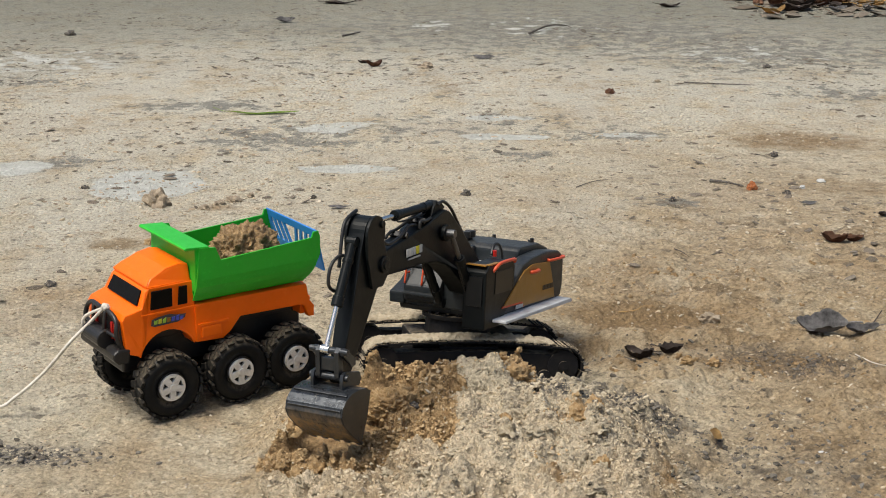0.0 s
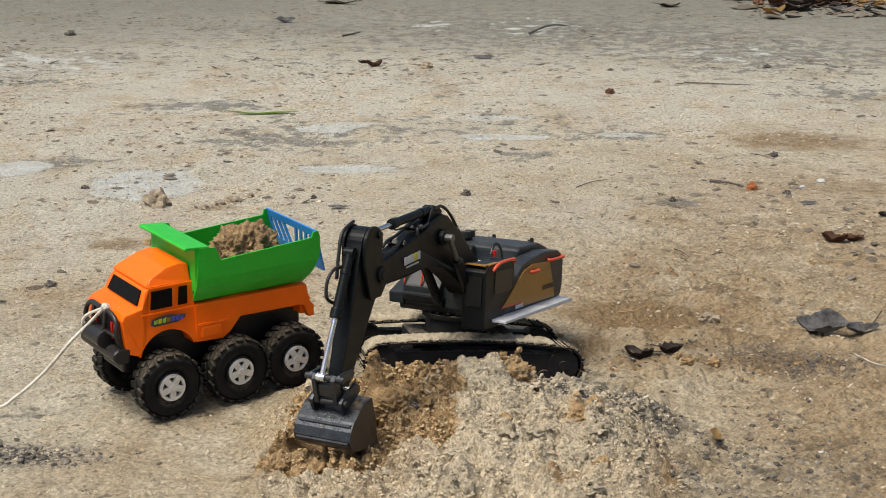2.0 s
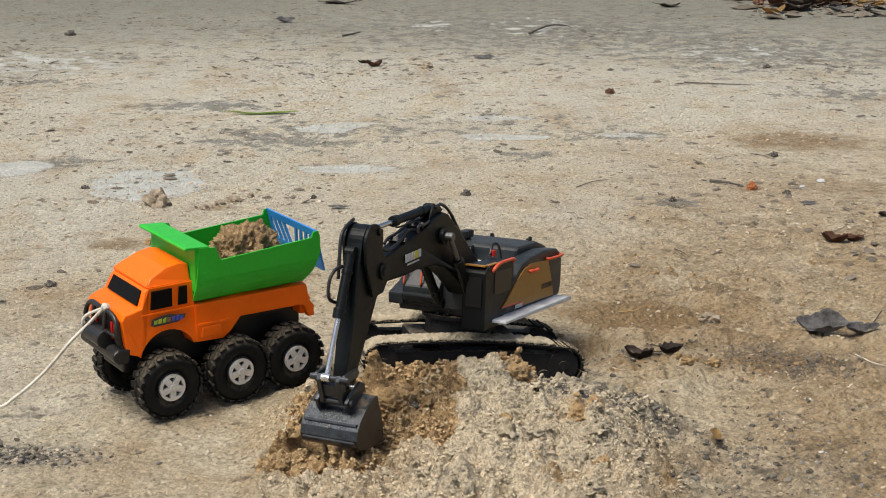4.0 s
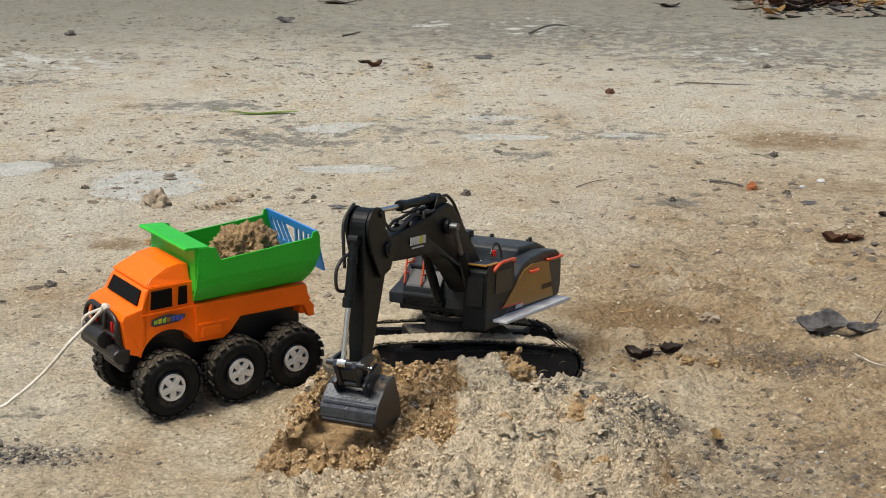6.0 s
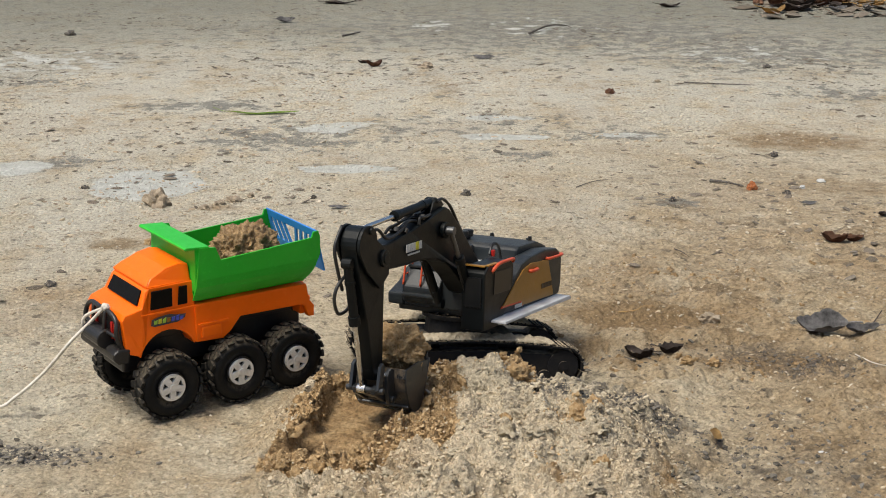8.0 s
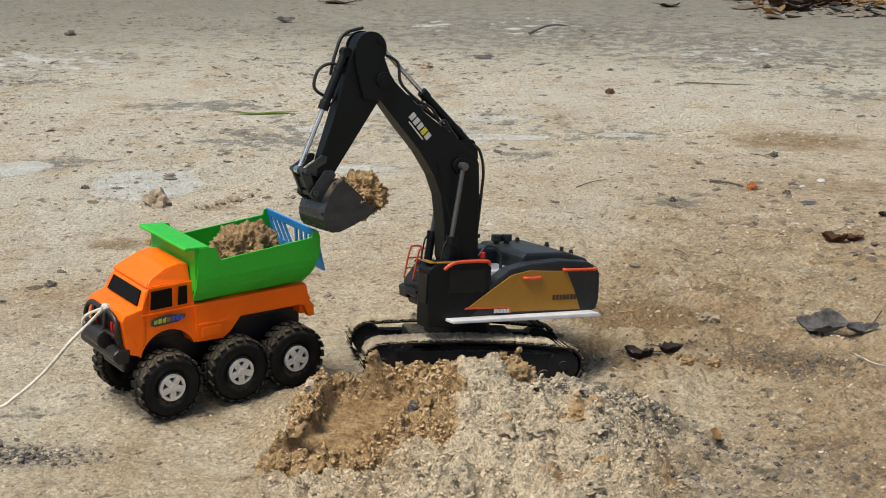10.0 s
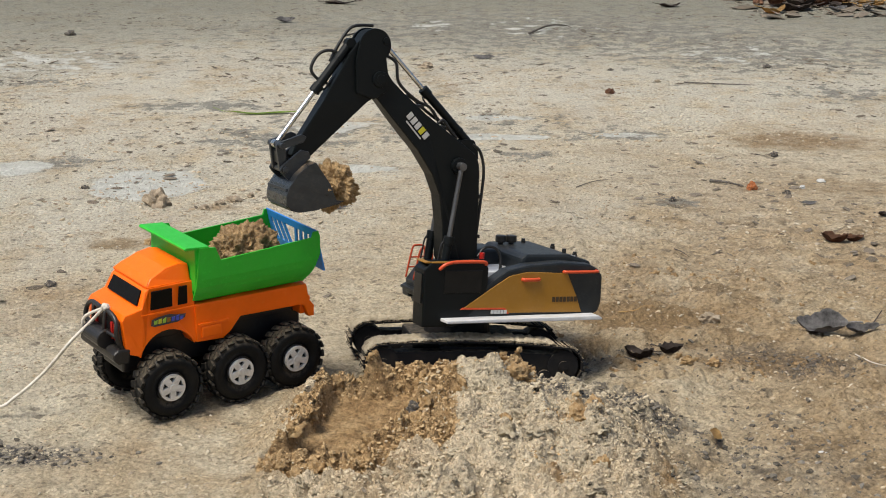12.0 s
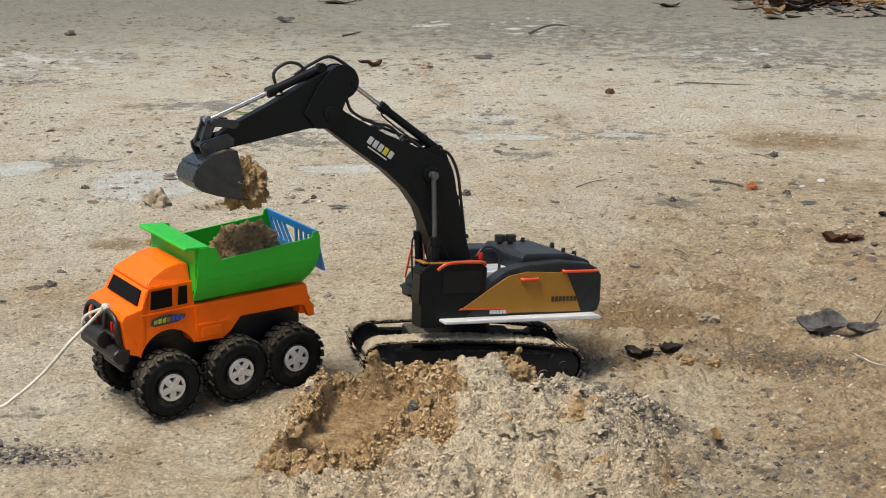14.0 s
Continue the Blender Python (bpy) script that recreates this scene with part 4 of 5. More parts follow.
_b = bmesh.new()
for y in (-0.0125, 0.0125):
    prism([(0.0, -0.006), (0.0314, -0.0055), (0.036, 0.0), (0.0314, 0.0055), (0.0, 0.006), (-0.005, 0.0)], y - 0.003, y + 0.003, 0.0008, _b)
box(0.008, 0.024, -0.0145, 0.0145, -0.003, 0.003, 0.001, _b)
tipping_link = part("tipping_link", _b, M_BUCKET, DIG)

# scooped sand: it lies in the ground till the bucket takes it along
_b = lump(3, 0.031, 0.033, 0.027, 0.34, 2.0, 6)
lump(8, 0.018, 0.020, 0.016, 0.4, 2.2, 4, None, _b)
SCOOP = tagged(part("sand_clod", _b, M_CLOD), "crumbly lump of damp brown sand", "sand")


# ---- toy dump lorry ----
LORRY = thing("toy_dump_truck", pose(-0.4019, -0.1641, 0.0105, 0, 0, 36.73) @ pose(0, 0, 0, 3.22, -0.95, 0),
              "orange plastic toy dump truck with a green bed and six wheels", "toy truck")


def build_wheel():
    r, w = 0.0462, 0.0312
    tyre = bmesh.new()
    profile = [(0.020, -w / 2 + 0.004), (0.030, -w / 2), (0.037, -w / 2 + 0.001), (0.0412, -w / 2 + 0.006), (0.0422, 0), (0.0412, w / 2 - 0.006), (0.037, w / 2 - 0.001), (0.030, w / 2), (0.020, w / 2 - 0.004)]
    n = 48
    rings = [[tyre.verts.new((q * math.cos(k * 2 * math.pi / n), y, q * math.sin(k * 2 * math.pi / n))) for q, y in profile] for k in range(n)]
    for k in range(n):
        a, c = rings[k], rings[(k + 1) % n]
        for i in range(len(profile) - 1):
            tyre.faces.new((a[i], c[i], c[i + 1], a[i + 1]))
        tyre.faces.new((a[-1], c[-1], c[0], a[0]))
    for f in tyre.faces:
        f.smooth = True
    wheel = part("wheel", tyre, M_TYRE, None)
    lug = bmesh.new()
    bmesh.ops.create_cube(lug, size=1)
    bmesh.ops.transform(lug, matrix=Matrix.Diagonal((0.0040, 0.0128, 0.0092, 1)), verts=lug.verts[:])
    bevelled(lug, 0.0009, 1)
    lug_mesh = bpy.data.meshes.new("tread_lug")
    lug.to_mesh(lug_mesh)
    lug.free()
    lug_mesh.materials.append(M_TYRE)
    for k in range(20):   # staggered on the two shoulders
        for s in (-1, 1):
            ob = new("tread_lug", lug_mesh)
            ob.parent = wheel
            a = (k + (0.5 if s > 0 else 0)) * 2 * math.pi / 20
            ob.matrix_basis = Matrix.Rotation(-a, 4, "Y") @ Matrix.Translation((0.0418, s * 0.0086, 0)) @ Matrix.Rotation(s * 0.35, 4, "X")
    rim = bmesh.new()
    yo = -w / 2
    ring_out = arc(0, 0, 0.0175, 0, 360, 41)[:-1]
    ring_in = arc(0, 0, 0.0140, 0, 360, 41)[:-1]
    vo = [[rim.verts.new((x, y, z)) for x, z in ring] for ring, y in ((ring_out, yo + 0.004), (ring_out, yo - 0.001), (ring_in, yo - 0.001), (ring_in, yo + 0.006))]
    for a, c in zip(vo, vo[1:]):
        for k in range(40):
            rim.faces.new((a[k], a[(k + 1) % 40], c[(k + 1) % 40], c[k]))
    bmesh.ops.recalc_face_normals(rim, faces=rim.faces[:])
    for k in range(5):
        a = k * 2 * math.pi / 5 + 0.3
        b = box(0.002, 0.0155, yo - 0.0012, yo + 0.0028, -0.0042, 0.0042, 0.0007)
        bmesh.ops.transform(b, matrix=Matrix.Rotation(a, 4, "Y"), verts=b.verts[:])
        joined(rim, b)
    rod((0, yo - 0.0022, 0), (0, yo + 0.004, 0), 0.0048, None, 18, 0.0008, rim)
    part("rim", rim, M_RIM, wheel, "silver five-spoke rim")
    part("hub_well", rod((0, yo + 0.003, 0), (0, yo + 0.008, 0), 0.0195, None, 28), M_BLACK_TRIM, wheel)
    return wheel


def nose(b):
    """The front fittings sit a little towards the driver's side, and are narrower than the cab."""
    bmesh.ops.transform(b, matrix=Matrix.Translation((0.005, -0.0045, 0.001)) @ Matrix.Diagonal((1, 0.90, 1, 1)), verts=b.verts[:])
    return b


def build_lorry():
    # cab: sloped nose, upright sides, wheel arch
    arch = arc(0.006, 0.078, 0.0385, 168, 22, 12)
    side = [(-0.050, 0.094), (-0.033, 0.088)] + arch + [(0.0425, 0.091), (0.0465, 0.093), (0.0465, 0.1735), (-0.0155, 0.1735), (-0.021, 0.170), (-0.029, 0.1505), (-0.050, 0.1445), (-0.0545, 0.138)]
    bm = prism(side, -0.056, 0.050, 0.003, None, lambda x, z: 0.90 if z > 0.165 else (0.95 if x < -0.045 else 1.0))
    cab = part("cab", bm, M_ORANGE, LORRY, "orange plastic cab")
    # roof fairing
    roof = [(-0.018, 0.1725), (0.043, 0.1725), (0.043, 0.1945), (0.030, 0.1970), (0.012, 0.1935), (-0.010, 0.1840), (-0.019, 0.1765)]
    part("roof_fairing", prism(roof, -0.050, 0.046, 0.006, None, lambda x, z: 0.86 if z > 0.183 else 1.0), M_ORANGE, cab)
    # window stickers
    for s in (-1, 1):
        y = -0.0552 if s < 0 else 0.0492
        for x0, x1 in ((-0.0145, 0.0135), (0.0235, 0.0345)):
            w = prism([(x0 - 0.002, 0.1465), (x1, 0.1465), (x1, 0.1705), (x0, 0.1705)], y - 0.0012, y + 0.0012, 0.0006, None)
            part("side_window", w, M_GLASS_STICKER, cab)
        part("sill_line", box(-0.030, 0.0465, (-0.0572 if s < 0 else 0.0500), (-0.0560 if s < 0 else 0.0512), 0.1405, 0.1425, 0.0004), M_ORANGE, cab)
    b = bmesh.new()
    v = [b.verts.new(p) for p in ((-0.0310, -0.0445, 0.1525), (-0.0310, 0.0385, 0.1525), (-0.0225, 0.0360, 0.1700), (-0.0225, -0.0415, 0.1700),
                                  (-0.0285, -0.0445, 0.1515), (-0.0285, 0.0385, 0.1515), (-0.0200, 0.0360, 0.1690), (-0.0200, -0.0415, 0.1690))]
    for q in ((0, 1, 2, 3), (7, 6, 5, 4), (0, 4, 5, 1), (1, 5, 6, 2), (2, 6, 7, 3), (3, 7, 4, 0)):
        b.faces.new([v[i] for i in q])
    bmesh.ops.recalc_face_normals(b, faces=b.faces[:])
    part("windscreen", b, M_GLASS_STICKER, cab, "black windscreen sticker")
    # door decal: white outline with coloured bars
    part("door_decal", prism([(-0.017, 0.126), (-0.012, 0.124), (0.020, 0.125), (0.030, 0.129), (0.0315, 0.134), (0.020, 0.1345), (0.008, 0.1375), (-0.006, 0.136), (-0.016, 0.1335)], -0.0572, -0.0560, 0.0004), M_DECAL, cab)
    for k, m in enumerate((M_LIME, M_MARK_YELLOW, M_LIME, M_OCHRE, M_PURPLE, M_PURPLE, M_PURPLE)):
        x = -0.0135 + k * 0.0060
        part("decal_bar", prism([(x, 0.1272), (x + 0.0046, 0.1275), (x + 0.0052, 0.1325 + 0.001 * (k % 3)), (x + 0.0006, 0.1320 + 0.0012 * (k % 2))], -0.0578, -0.0570, 0.0002), m, cab)
    # nose: dark grille, red lamps, bull bar and bumper
    part("grille", nose(box(-0.0600, -0.052, -0.046, 0.046, 0.098, 0.137, 0.003)), M_BLACK_TRIM, LORRY)
    for y in (-0.036, -0.026, 0.026, 0.036):
        part("lamp", nose(box(-0.0630, -0.0590, y - 0.0030, y + 0.0030, 0.108, 0.130, 0.001)), M_RED, LORRY, "red lamp strip")
    bar = tube([(-0.058, -0.050, 0.098), (-0.066, -0.050, 0.118), (-0.064, -0.047, 0.134), (-0.064, -0.030, 0.143), (-0.066, 0.0, 0.1445), (-0.064, 0.030, 0.143), (-0.064, 0.047, 0.134), (-0.066, 0.050, 0.118), (-0.058, 0.050, 0.098)], 0.0032, 8, 5)
    for y in (-0.018, 0.018):
        tube([(-0.066, y, 0.144), (-0.069, y, 0.120), (-0.066, y, 0.096)], 0.0026, 8, 4, bar)
    tube([(-0.066, -0.050, 0.117), (-0.069, 0, 0.118), (-0.066, 0.050, 0.117)], 0.0024, 8, 4, bar)
    part("bull_bar", nose(bar), M_BLACK_TRIM, LORRY, "black bull bar")
    bump = prism([(-0.052, 0.080), (-0.068, 0.082), (-0.073, 0.088), (-0.073, 0.096), (-0.066, 0.101), (-0.050, 0.100)], -0.056, 0.056, 0.003)
    part("bumper", nose(bump), M_BLACK_TRIM, LORRY)
    winch = rod((-0.070, -0.026, 0.108), (-0.070, 0.026, 0.108), 0.0125, None, 20, 0.002)
    part("winch_drum", nose(winch), M_BLACK_TRIM, LORRY)
    # frame and orange side skirts
    f = box(-0.045, 0.215, -0.030, 0.030, 0.060, 0.100, 0.003)
    box(-0.01, 0.20, -0.034, 0.034, 0.098, 0.116, 0.002, f)
    part("underframe", f, M_BLACK_TRIM, LORRY)
    skirt = [(0.0455, 0.0915), (0.084, 0.0895), (0.095, 0.097), (0.110, 0.1145), (0.199, 0.1125), (0.207, 0.110), (0.213, 0.094), (0.222, 0.0935), (0.222, 0.1085), (0.214, 0.118), (0.210, 0.1405), (0.0455, 0.1425)]
    part("side_skirt", prism(skirt, -0.057, -0.048, 0.0016), M_ORANGE, LORRY)
    part("side_skirt", prism(skirt, 0.048, 0.057, 0.0016), M_ORANGE, LORRY)
    part("deck", box(0.046, 0.211, -0.0485, 0.0485, 0.126, 0.1405, 0.001), M_ORANGE, LORRY)
    part("rear_beam", box(0.205, 0.221, -0.0485, 0.0485, 0.096, 0.120, 0.002), M_ORANGE, LORRY)
    part("tank", box(0.052, 0.082, -0.0595, -0.050, 0.096, 0.112, 0.0025), M_ORANGE, LORRY)
    part("step_plate", box(0.048, 0.092, -0.0590, -0.056, 0.112, 0.116, 0.001), M_ORANGE, LORRY)
    # bed: two curved sides, front wall, floor
    bed = part("dump_bed", prism([(0.050, 0.1435), (0.206, 0.1425), (0.208, 0.1470), (0.048, 0.1490)], -0.049, 0.049, 0.001), M_GREEN, LORRY, "green plastic tipper bed")
    top = [(0.0490, 0.2190), (0.0715, 0.2165), (0.0790, 0.1985), (0.214, 0.2055), (0.2165, 0.2130), (0.2240, 0.2135), (0.2265, 0.206), (0.2270, 0.183), (0.2180, 0.160), (0.208, 0.1440), (0.0435, 0.1470), (0.0425, 0.155)]
    for s in (-1, 1):
        b = prism(top, -0.0012, 0.0012, 0.0)
        cuts = bmesh.ops.bisect_plane
        for z in (0.152, 0.158, 0.166, 0.176):
            cuts(b, geom=b.verts[:] + b.edges[:] + b.faces[:], plane_co=(0, 0, z), plane_no=(0, 0, 1))
        for v in b.verts:
            d = max(0.0, (0.178 - v.co.z) / 0.036)
            v.co.y += s * (0.0635 - 0.0145 * d ** 2.2)
        part("side_wall", b, M_GREEN, bed)
    front = box(0.0440, 0.0465, -0.061, 0.061, 0.160, 0.2185, 0.0006)
    box(0.0440, 0.0465, -0.052, 0.052, 0.1465, 0.1605, 0.0006, front)
    part("front_wall", front, M_GREEN, bed)
    visor = prism([(0.0290, 0.2175), (0.0630, 0.2165), (0.0630, 0.2190), (0.0310, 0.2215), (0.0285, 0.2200)], -0.0635, 0.0635, 0.0008)
    part("visor", visor, M_GREEN, bed)
    # hanging tailgate with slanting slots
    thing_part("tailgate", LORRY, pose(0.2215, 0, 0.211, 0, -13, 0), "slotted blue plastic tailgate")
    return bed


def thing_part(name, parent, m, label):
    """A slotted plate that hangs down from its upper edge."""
    b = bmesh.new()
    box(-0.0012, 0.0012, -0.0640, 0.0640, -0.0075, 0.0035, 0.0005, b)
    box(-0.0012, 0.0012, -0.0640, 0.0640, -0.0560, -0.0370, 0.0005, b)
    box(-0.0012, 0.0012, -0.0640, -0.0555, -0.0372, -0.0073, 0.0003, b)
    box(-0.0012, 0.0012, 0.0555, 0.0640, -0.0372, -0.0073, 0.0003, b)
    for k in range(9):
        y = -0.052 + 0.0125 * k
        c = bmesh.new()
        lean = 0.010 if k > 4 else -0.010
        v = [c.verts.new(p) for p in ((-0.0011, y, -0.0374), (-0.0011, y + 0.0052, -0.0374), (-0.0011, y + 0.0052 + lean, -0.0072), (-0.0011, y + lean, -0.0072),
                                      (0.0011, y, -0.0374), (0.0011, y + 0.0052, -0.0374), (0.0011, y + 0.0052 + lean, -0.0072), (0.0011, y + lean, -0.0072))]
        for q in ((0, 1, 2, 3), (7, 6, 5, 4), (0, 4, 5, 1), (1, 5, 6, 2), (2, 6, 7, 3), (3, 7, 4, 0)):
            c.faces.new([v[i] for i in q])
        bmesh.ops.recalc_face_normals(c, faces=c.faces[:])
        joined(b, c)
    ob = part(name, b, M_BLUE, parent, label)
    ob.matrix_basis = m
    return ob


build_lorry()
_wheel = build_wheel()
_wheel.parent = LORRY
_axles = (0.0, 0.0989, 0.1825)
_spots = [(x, s) for x in _axles for s in (-1, 1)]
for i, (x, s) in enumerate(_spots):
    m = pose(x, -0.0609, 0.0462, 0, 37 * i, 0) if s < 0 else pose(x, 0.0535, 0.0462, 0, 0, 180) @ pose(0, 0, 0, 0, 53 * i, 0)
    if i == 0:
        _wheel.matrix_basis = m
    else:
        copy_thing(_wheel, m)
for x in _axles:
    part("axle", rod((x, -0.05, 0.0462), (x, 0.05, 0.0462), 0.006, None, 12), M_BLACK_TRIM, LORRY)

# sand in the bed
_b = lump(5, 0.047, 0.039, 0.040, 0.28, 1.9, 6, -0.6)
lump(12, 0.026, 0.024, 0.018, 0.4, 2.4, 4, None, _b)
_load = tagged(part("sand_load", _b, M_LOAD), "heap of crumbly brown sand lying in the green bed", "sand")
_load.matrix_basis = LORRY.matrix_basis @ pose(0.140, -0.012, 0.183, 0, 0, 30)

# tow cord, knotted to the bull bar and trailing off over the sand
_m = LORRY.matrix_basis
_start = _m @ Vector((-0.0605, -0.0195, 0.1490))
_cord = [_m @ Vector((-0.055, -0.016, 0.142)), _start, Vector((-0.462, -0.207, 0.130)), Vector((-0.488, -0.203, 0.104)), Vector((-0.527, -0.200, 0.060)), Vector((-0.565, -0.200, 0.028)), Vector((-0.590, -0.201, 0.015)),
         Vector((-0.68, -0.21, 0.004)), Vector((-0.80, -0.26, 0.003))]
_b = tube(_cord, 0.0022, 8, 8)
lump(31, 0.0052, 0.0045, 0.0048, 0.4, 2, 3, None, _b)
for v in _b.verts[-162:]:
    v.co += _start
tube([_start, _m @ Vector((-0.072, 0.014, 0.130)), _m @ Vector((-0.074, 0.022, 0.116)), _m @ Vector((-0.066, 0.026, 0.108))], 0.0020, 8, 6, _b)
tagged(part("tow_cord", _b, M_ROPE, None), "off-white twisted cord tied to the bull bar", "cord")


# ---- loose sand, grit and litter ----
def crumb_shapes(subdiv, edges, seeds=8):
    """A few crumbly templates: lumpy spheres with finer knobs."""
    shapes = []
    for k in range(seeds):
        base = bmesh.new()
        bmesh.ops.create_icosphere(base, subdivisions=subdiv, radius=1)
        off = Vector((k * 5.7, k * 2.3, k * 9.1))
        for v in base.verts:
            d = v.co.normalized()
            v.co = d * (1 + edges * 1.5 * noise.noise(d * 1.4 + off) + edges * 1.1 * noise.noise(d * 3.3 - off) + edges * 0.7 * noise.noise(d * 7.0 + off * 2))
        shapes.append(np.array([v.co[:] for v in base.verts]))
        tris = np.array([[v.index for v in f.verts] for f in base.faces])
        base.free()
    return np.array(shapes), tris


def chips(name, spots, material, label, category, flat=0.6, edges=0.45, subdiv=1):
    """Many small uneven crumbs in one mesh. spots: x, y, size, how far it is sunk."""
    shapes, tris = crumb_shapes(subdiv, edges)
    rng = np.random.default_rng(len(spots))
    n, k = len(spots), shapes.shape[1]
    z = ground_z(spots[:, 0], spots[:, 1])
    co = shapes[rng.integers(0, len(shapes), n)] * (0.6 + 0.8 * rng.random((n, 1, 3)))
    co[:, :, 2] *= flat
    a = rng.random(n) * 2 * np.pi
    c, s = np.cos(a)[:, None], np.sin(a)[:, None]
    x, y = co[:, :, 0] * c - co[:, :, 1] * s, co[:, :, 0] * s + co[:, :, 1] * c
    lean = (rng.random((n, 1)) - 0.5) * 0.8
    zz = co[:, :, 2] + lean * x
    size = spots[:, 2][:, None]
    pts = np.stack([spots[:, 0][:, None] + x * size, spots[:, 1][:, None] + y * size, z[:, None] + zz * size + (0.25 - spots[:, 3][:, None]) * size], -1)
    faces = (tris[None] + (np.arange(n) * k)[:, None, None]).reshape(-1, 3)
    me = bpy.data.meshes.new(name)
    me.vertices.add(n * k)
    me.vertices.foreach_set("co", pts.ravel())
    me.loops.add(faces.size)
    me.polygons.add(len(faces))
    me.loops.foreach_set("vertex_index", faces.ravel())
    me.polygons.foreach_set("loop_start", np.arange(len(faces)) * 3)
    me.polygons.foreach_set("use_smooth", [subdiv > 1] * len(faces))
    me.update()
    me.materials.append(material)
    return tagged(new(name, me), label, category, kind="stuff")


def scatter(rng, count, x0, x1, y0, y1, keep=None):
    x, y = rng.uniform(x0, x1, count), rng.uniform(y0, y1, count)
    if keep is not None:
        ok = rng.random(count) < keep(x, y)
        x, y = x[ok], y[ok]
    return x, y


def spots_of(rng, x, y, small, large, power=2.5, sunk=0.3):
    size = small + (large - small) * rng.random(len(x)) ** power
    return np.stack([x, y, size, np.full(len(x), sunk)], -1)


rng = np.random.default_rng(7)
x, y = scatter(rng, 24000, -0.26, 0.17, -0.46, -0.08, lambda x, y: np.clip(damp_mask(x, y) * 1.0 - 1.0 * pit_mask(x, y), 0, 1))
chips("sand_crumb", spots_of(rng, x, y, 0.0004, 0.0027, 2.2, 0.75), M_CLODS, "damp brown sand crumbs round the dug pit", "sand", 0.75, 0.8, 2)
x, y = scatter(rng, 520, -0.24, 0.10, -0.46, -0.07, lambda x, y: np.clip(damp_mask(x, y) - 1.3 * pit_mask(x, y), 0, 1))
chips("sand_clump", spots_of(rng, x, y, 0.0030, 0.0085, 2.0, 0.55), M_CLOD, "damp brown clumps of dug sand round the pit", "sand", 0.85, 0.75, 3)
x, y = scatter(rng, 420, -0.20, 0.32, -0.60, -0.20, lambda x, y: slab(x, -0.14, 0.22, 0.10) * slab(y, -0.60, -0.22, 0.04) * np.clip(1 - 1.2 * damp_mask(x, y), 0, 1) * (1 - pit_mask(x, y)))
chips("heap_clump", spots_of(rng, x, y, 0.0025, 0.0080, 2.4, 0.6), M_CRUST, "pale crumbly clumps of dry sand on the heap", "sand", 0.8, 0.7, 3)
x, y = scatter(rng, 900, 0.14, 0.66, -0.12, 0.62, lambda x, y: 0.10 + 0.9 * np.clip(bell(x, y, 0.36, 0.03, 0.13, 0.035) + 0.7 * bell(x, y, 0.34, 0.50, 0.10, 0.06) + 0.6 * bell(x, y, 0.20, 0.14, 0.05, 0.03), 0, 1))
chips("trodden_clod", spots_of(rng, x, y, 0.0016, 0.0075, 3.0, 0.5), M_LOAD, "brown clods of trodden sand", "sand", 0.6, 0.7, 2)
x, y = scatter(rng, 34000, -0.24, 0.34, -0.62, -0.12, lambda x, y: slab(x, -0.14, 0.18, 0.12) * slab(y, -0.62, -0.20, 0.05) * (1 - 0.9 * damp_mask(x, y)) * (1 - pit_mask(x, y)))
chips("heap_grit", spots_of(rng, x, y, 0.0004, 0.0024, 3.2, 0.5), M_PALE_GRIT, "pale gritty sand crumbs on the heap", "sand", 0.9, 0.6)
x, y = scatter(rng, 26000, -0.75, 0.85, -0.62, 1.3, lambda x, y: 0.35 + 0.65 * (fbm(x, y, 0.12, 3, 77) > 0.05))
ok = (np.abs(x) < (y + 2.145) * 0.30 + 0.02) & (pit_mask(x, y) < 0.2)
x2, y2 = scatter(rng, 16000, -1.3, 1.4, 0.7, 2.9, lambda x, y: 0.15 + 0.85 * (fbm(x, y, 0.25, 3, 79) > 0.08))
ok2 = np.abs(x2) < (y2 + 2.145) * 0.30
chips("coarse_grit", spots_of(rng, x2[ok2], y2[ok2], 0.0012, 0.0062, 4.5), M_GRIT, "scattered sand crumbs and small grit", "grit", 0.5)
chips("grit", spots_of(rng, x[ok], y[ok], 0.0007, 0.0034, 3.5), M_GRIT, "scattered grit and pale shell chips on the sand", "grit")
x, y = scatter(rng, 17000, -2.4, 2.6, 0.3, 6.0, lambda x, y: 0.06 + 0.94 * (fbm(x, y * 0.6, 0.30, 3, 60) > 0.16))
ok = np.abs(x) < (y + 2.145) * 0.30
chips("litter", spots_of(rng, x[ok], y[ok], 0.002, 0.013, 5.0, 0.15), M_LITTER, "dark flecks of dry leaf litter", "litter", 0.13)

x, y = scatter(rng, 260, 1.25, 2.1, 4.55, 5.6)
chips("leaf_litter", spots_of(rng, x, y, 0.008, 0.045, 2.0, 0.1), M_LITTER, "pile of dark dry leaf litter", "litter", 0.14, 0.9)


def ash_places(x, y):
    return np.clip(1.6 * bell(x, y, -0.535, -0.33, 0.055, 0.02) + 0.8 * bell(x, y, 0.10, -0.225, 0.022, 0.018) + 0.9 * bell(x, y, 0.20, -0.22, 0.05, 0.03) + 0.7 * bell(x, y, 0.255, -0.26, 0.03, 0.05)
                   + 0.6 * bell(x, y, 0.51, 0.03, 0.06, 0.03) + 0.35 * bell(x, y, 0.38, -0.36, 0.12, 0.12) + 0.3 * bell(x, y, 0.3, 0.08, 0.12, 0.04), 0, 1)


x, y = scatter(rng, 20000, -0.66, 0.66, -0.6, 0.2, ash_places)
chips("charred_crumb", spots_of(rng, x, y, 0.0010, 0.0050, 2.5, 0.2), M_ASH, "charred black and grey crumbs", "ash", 0.6)


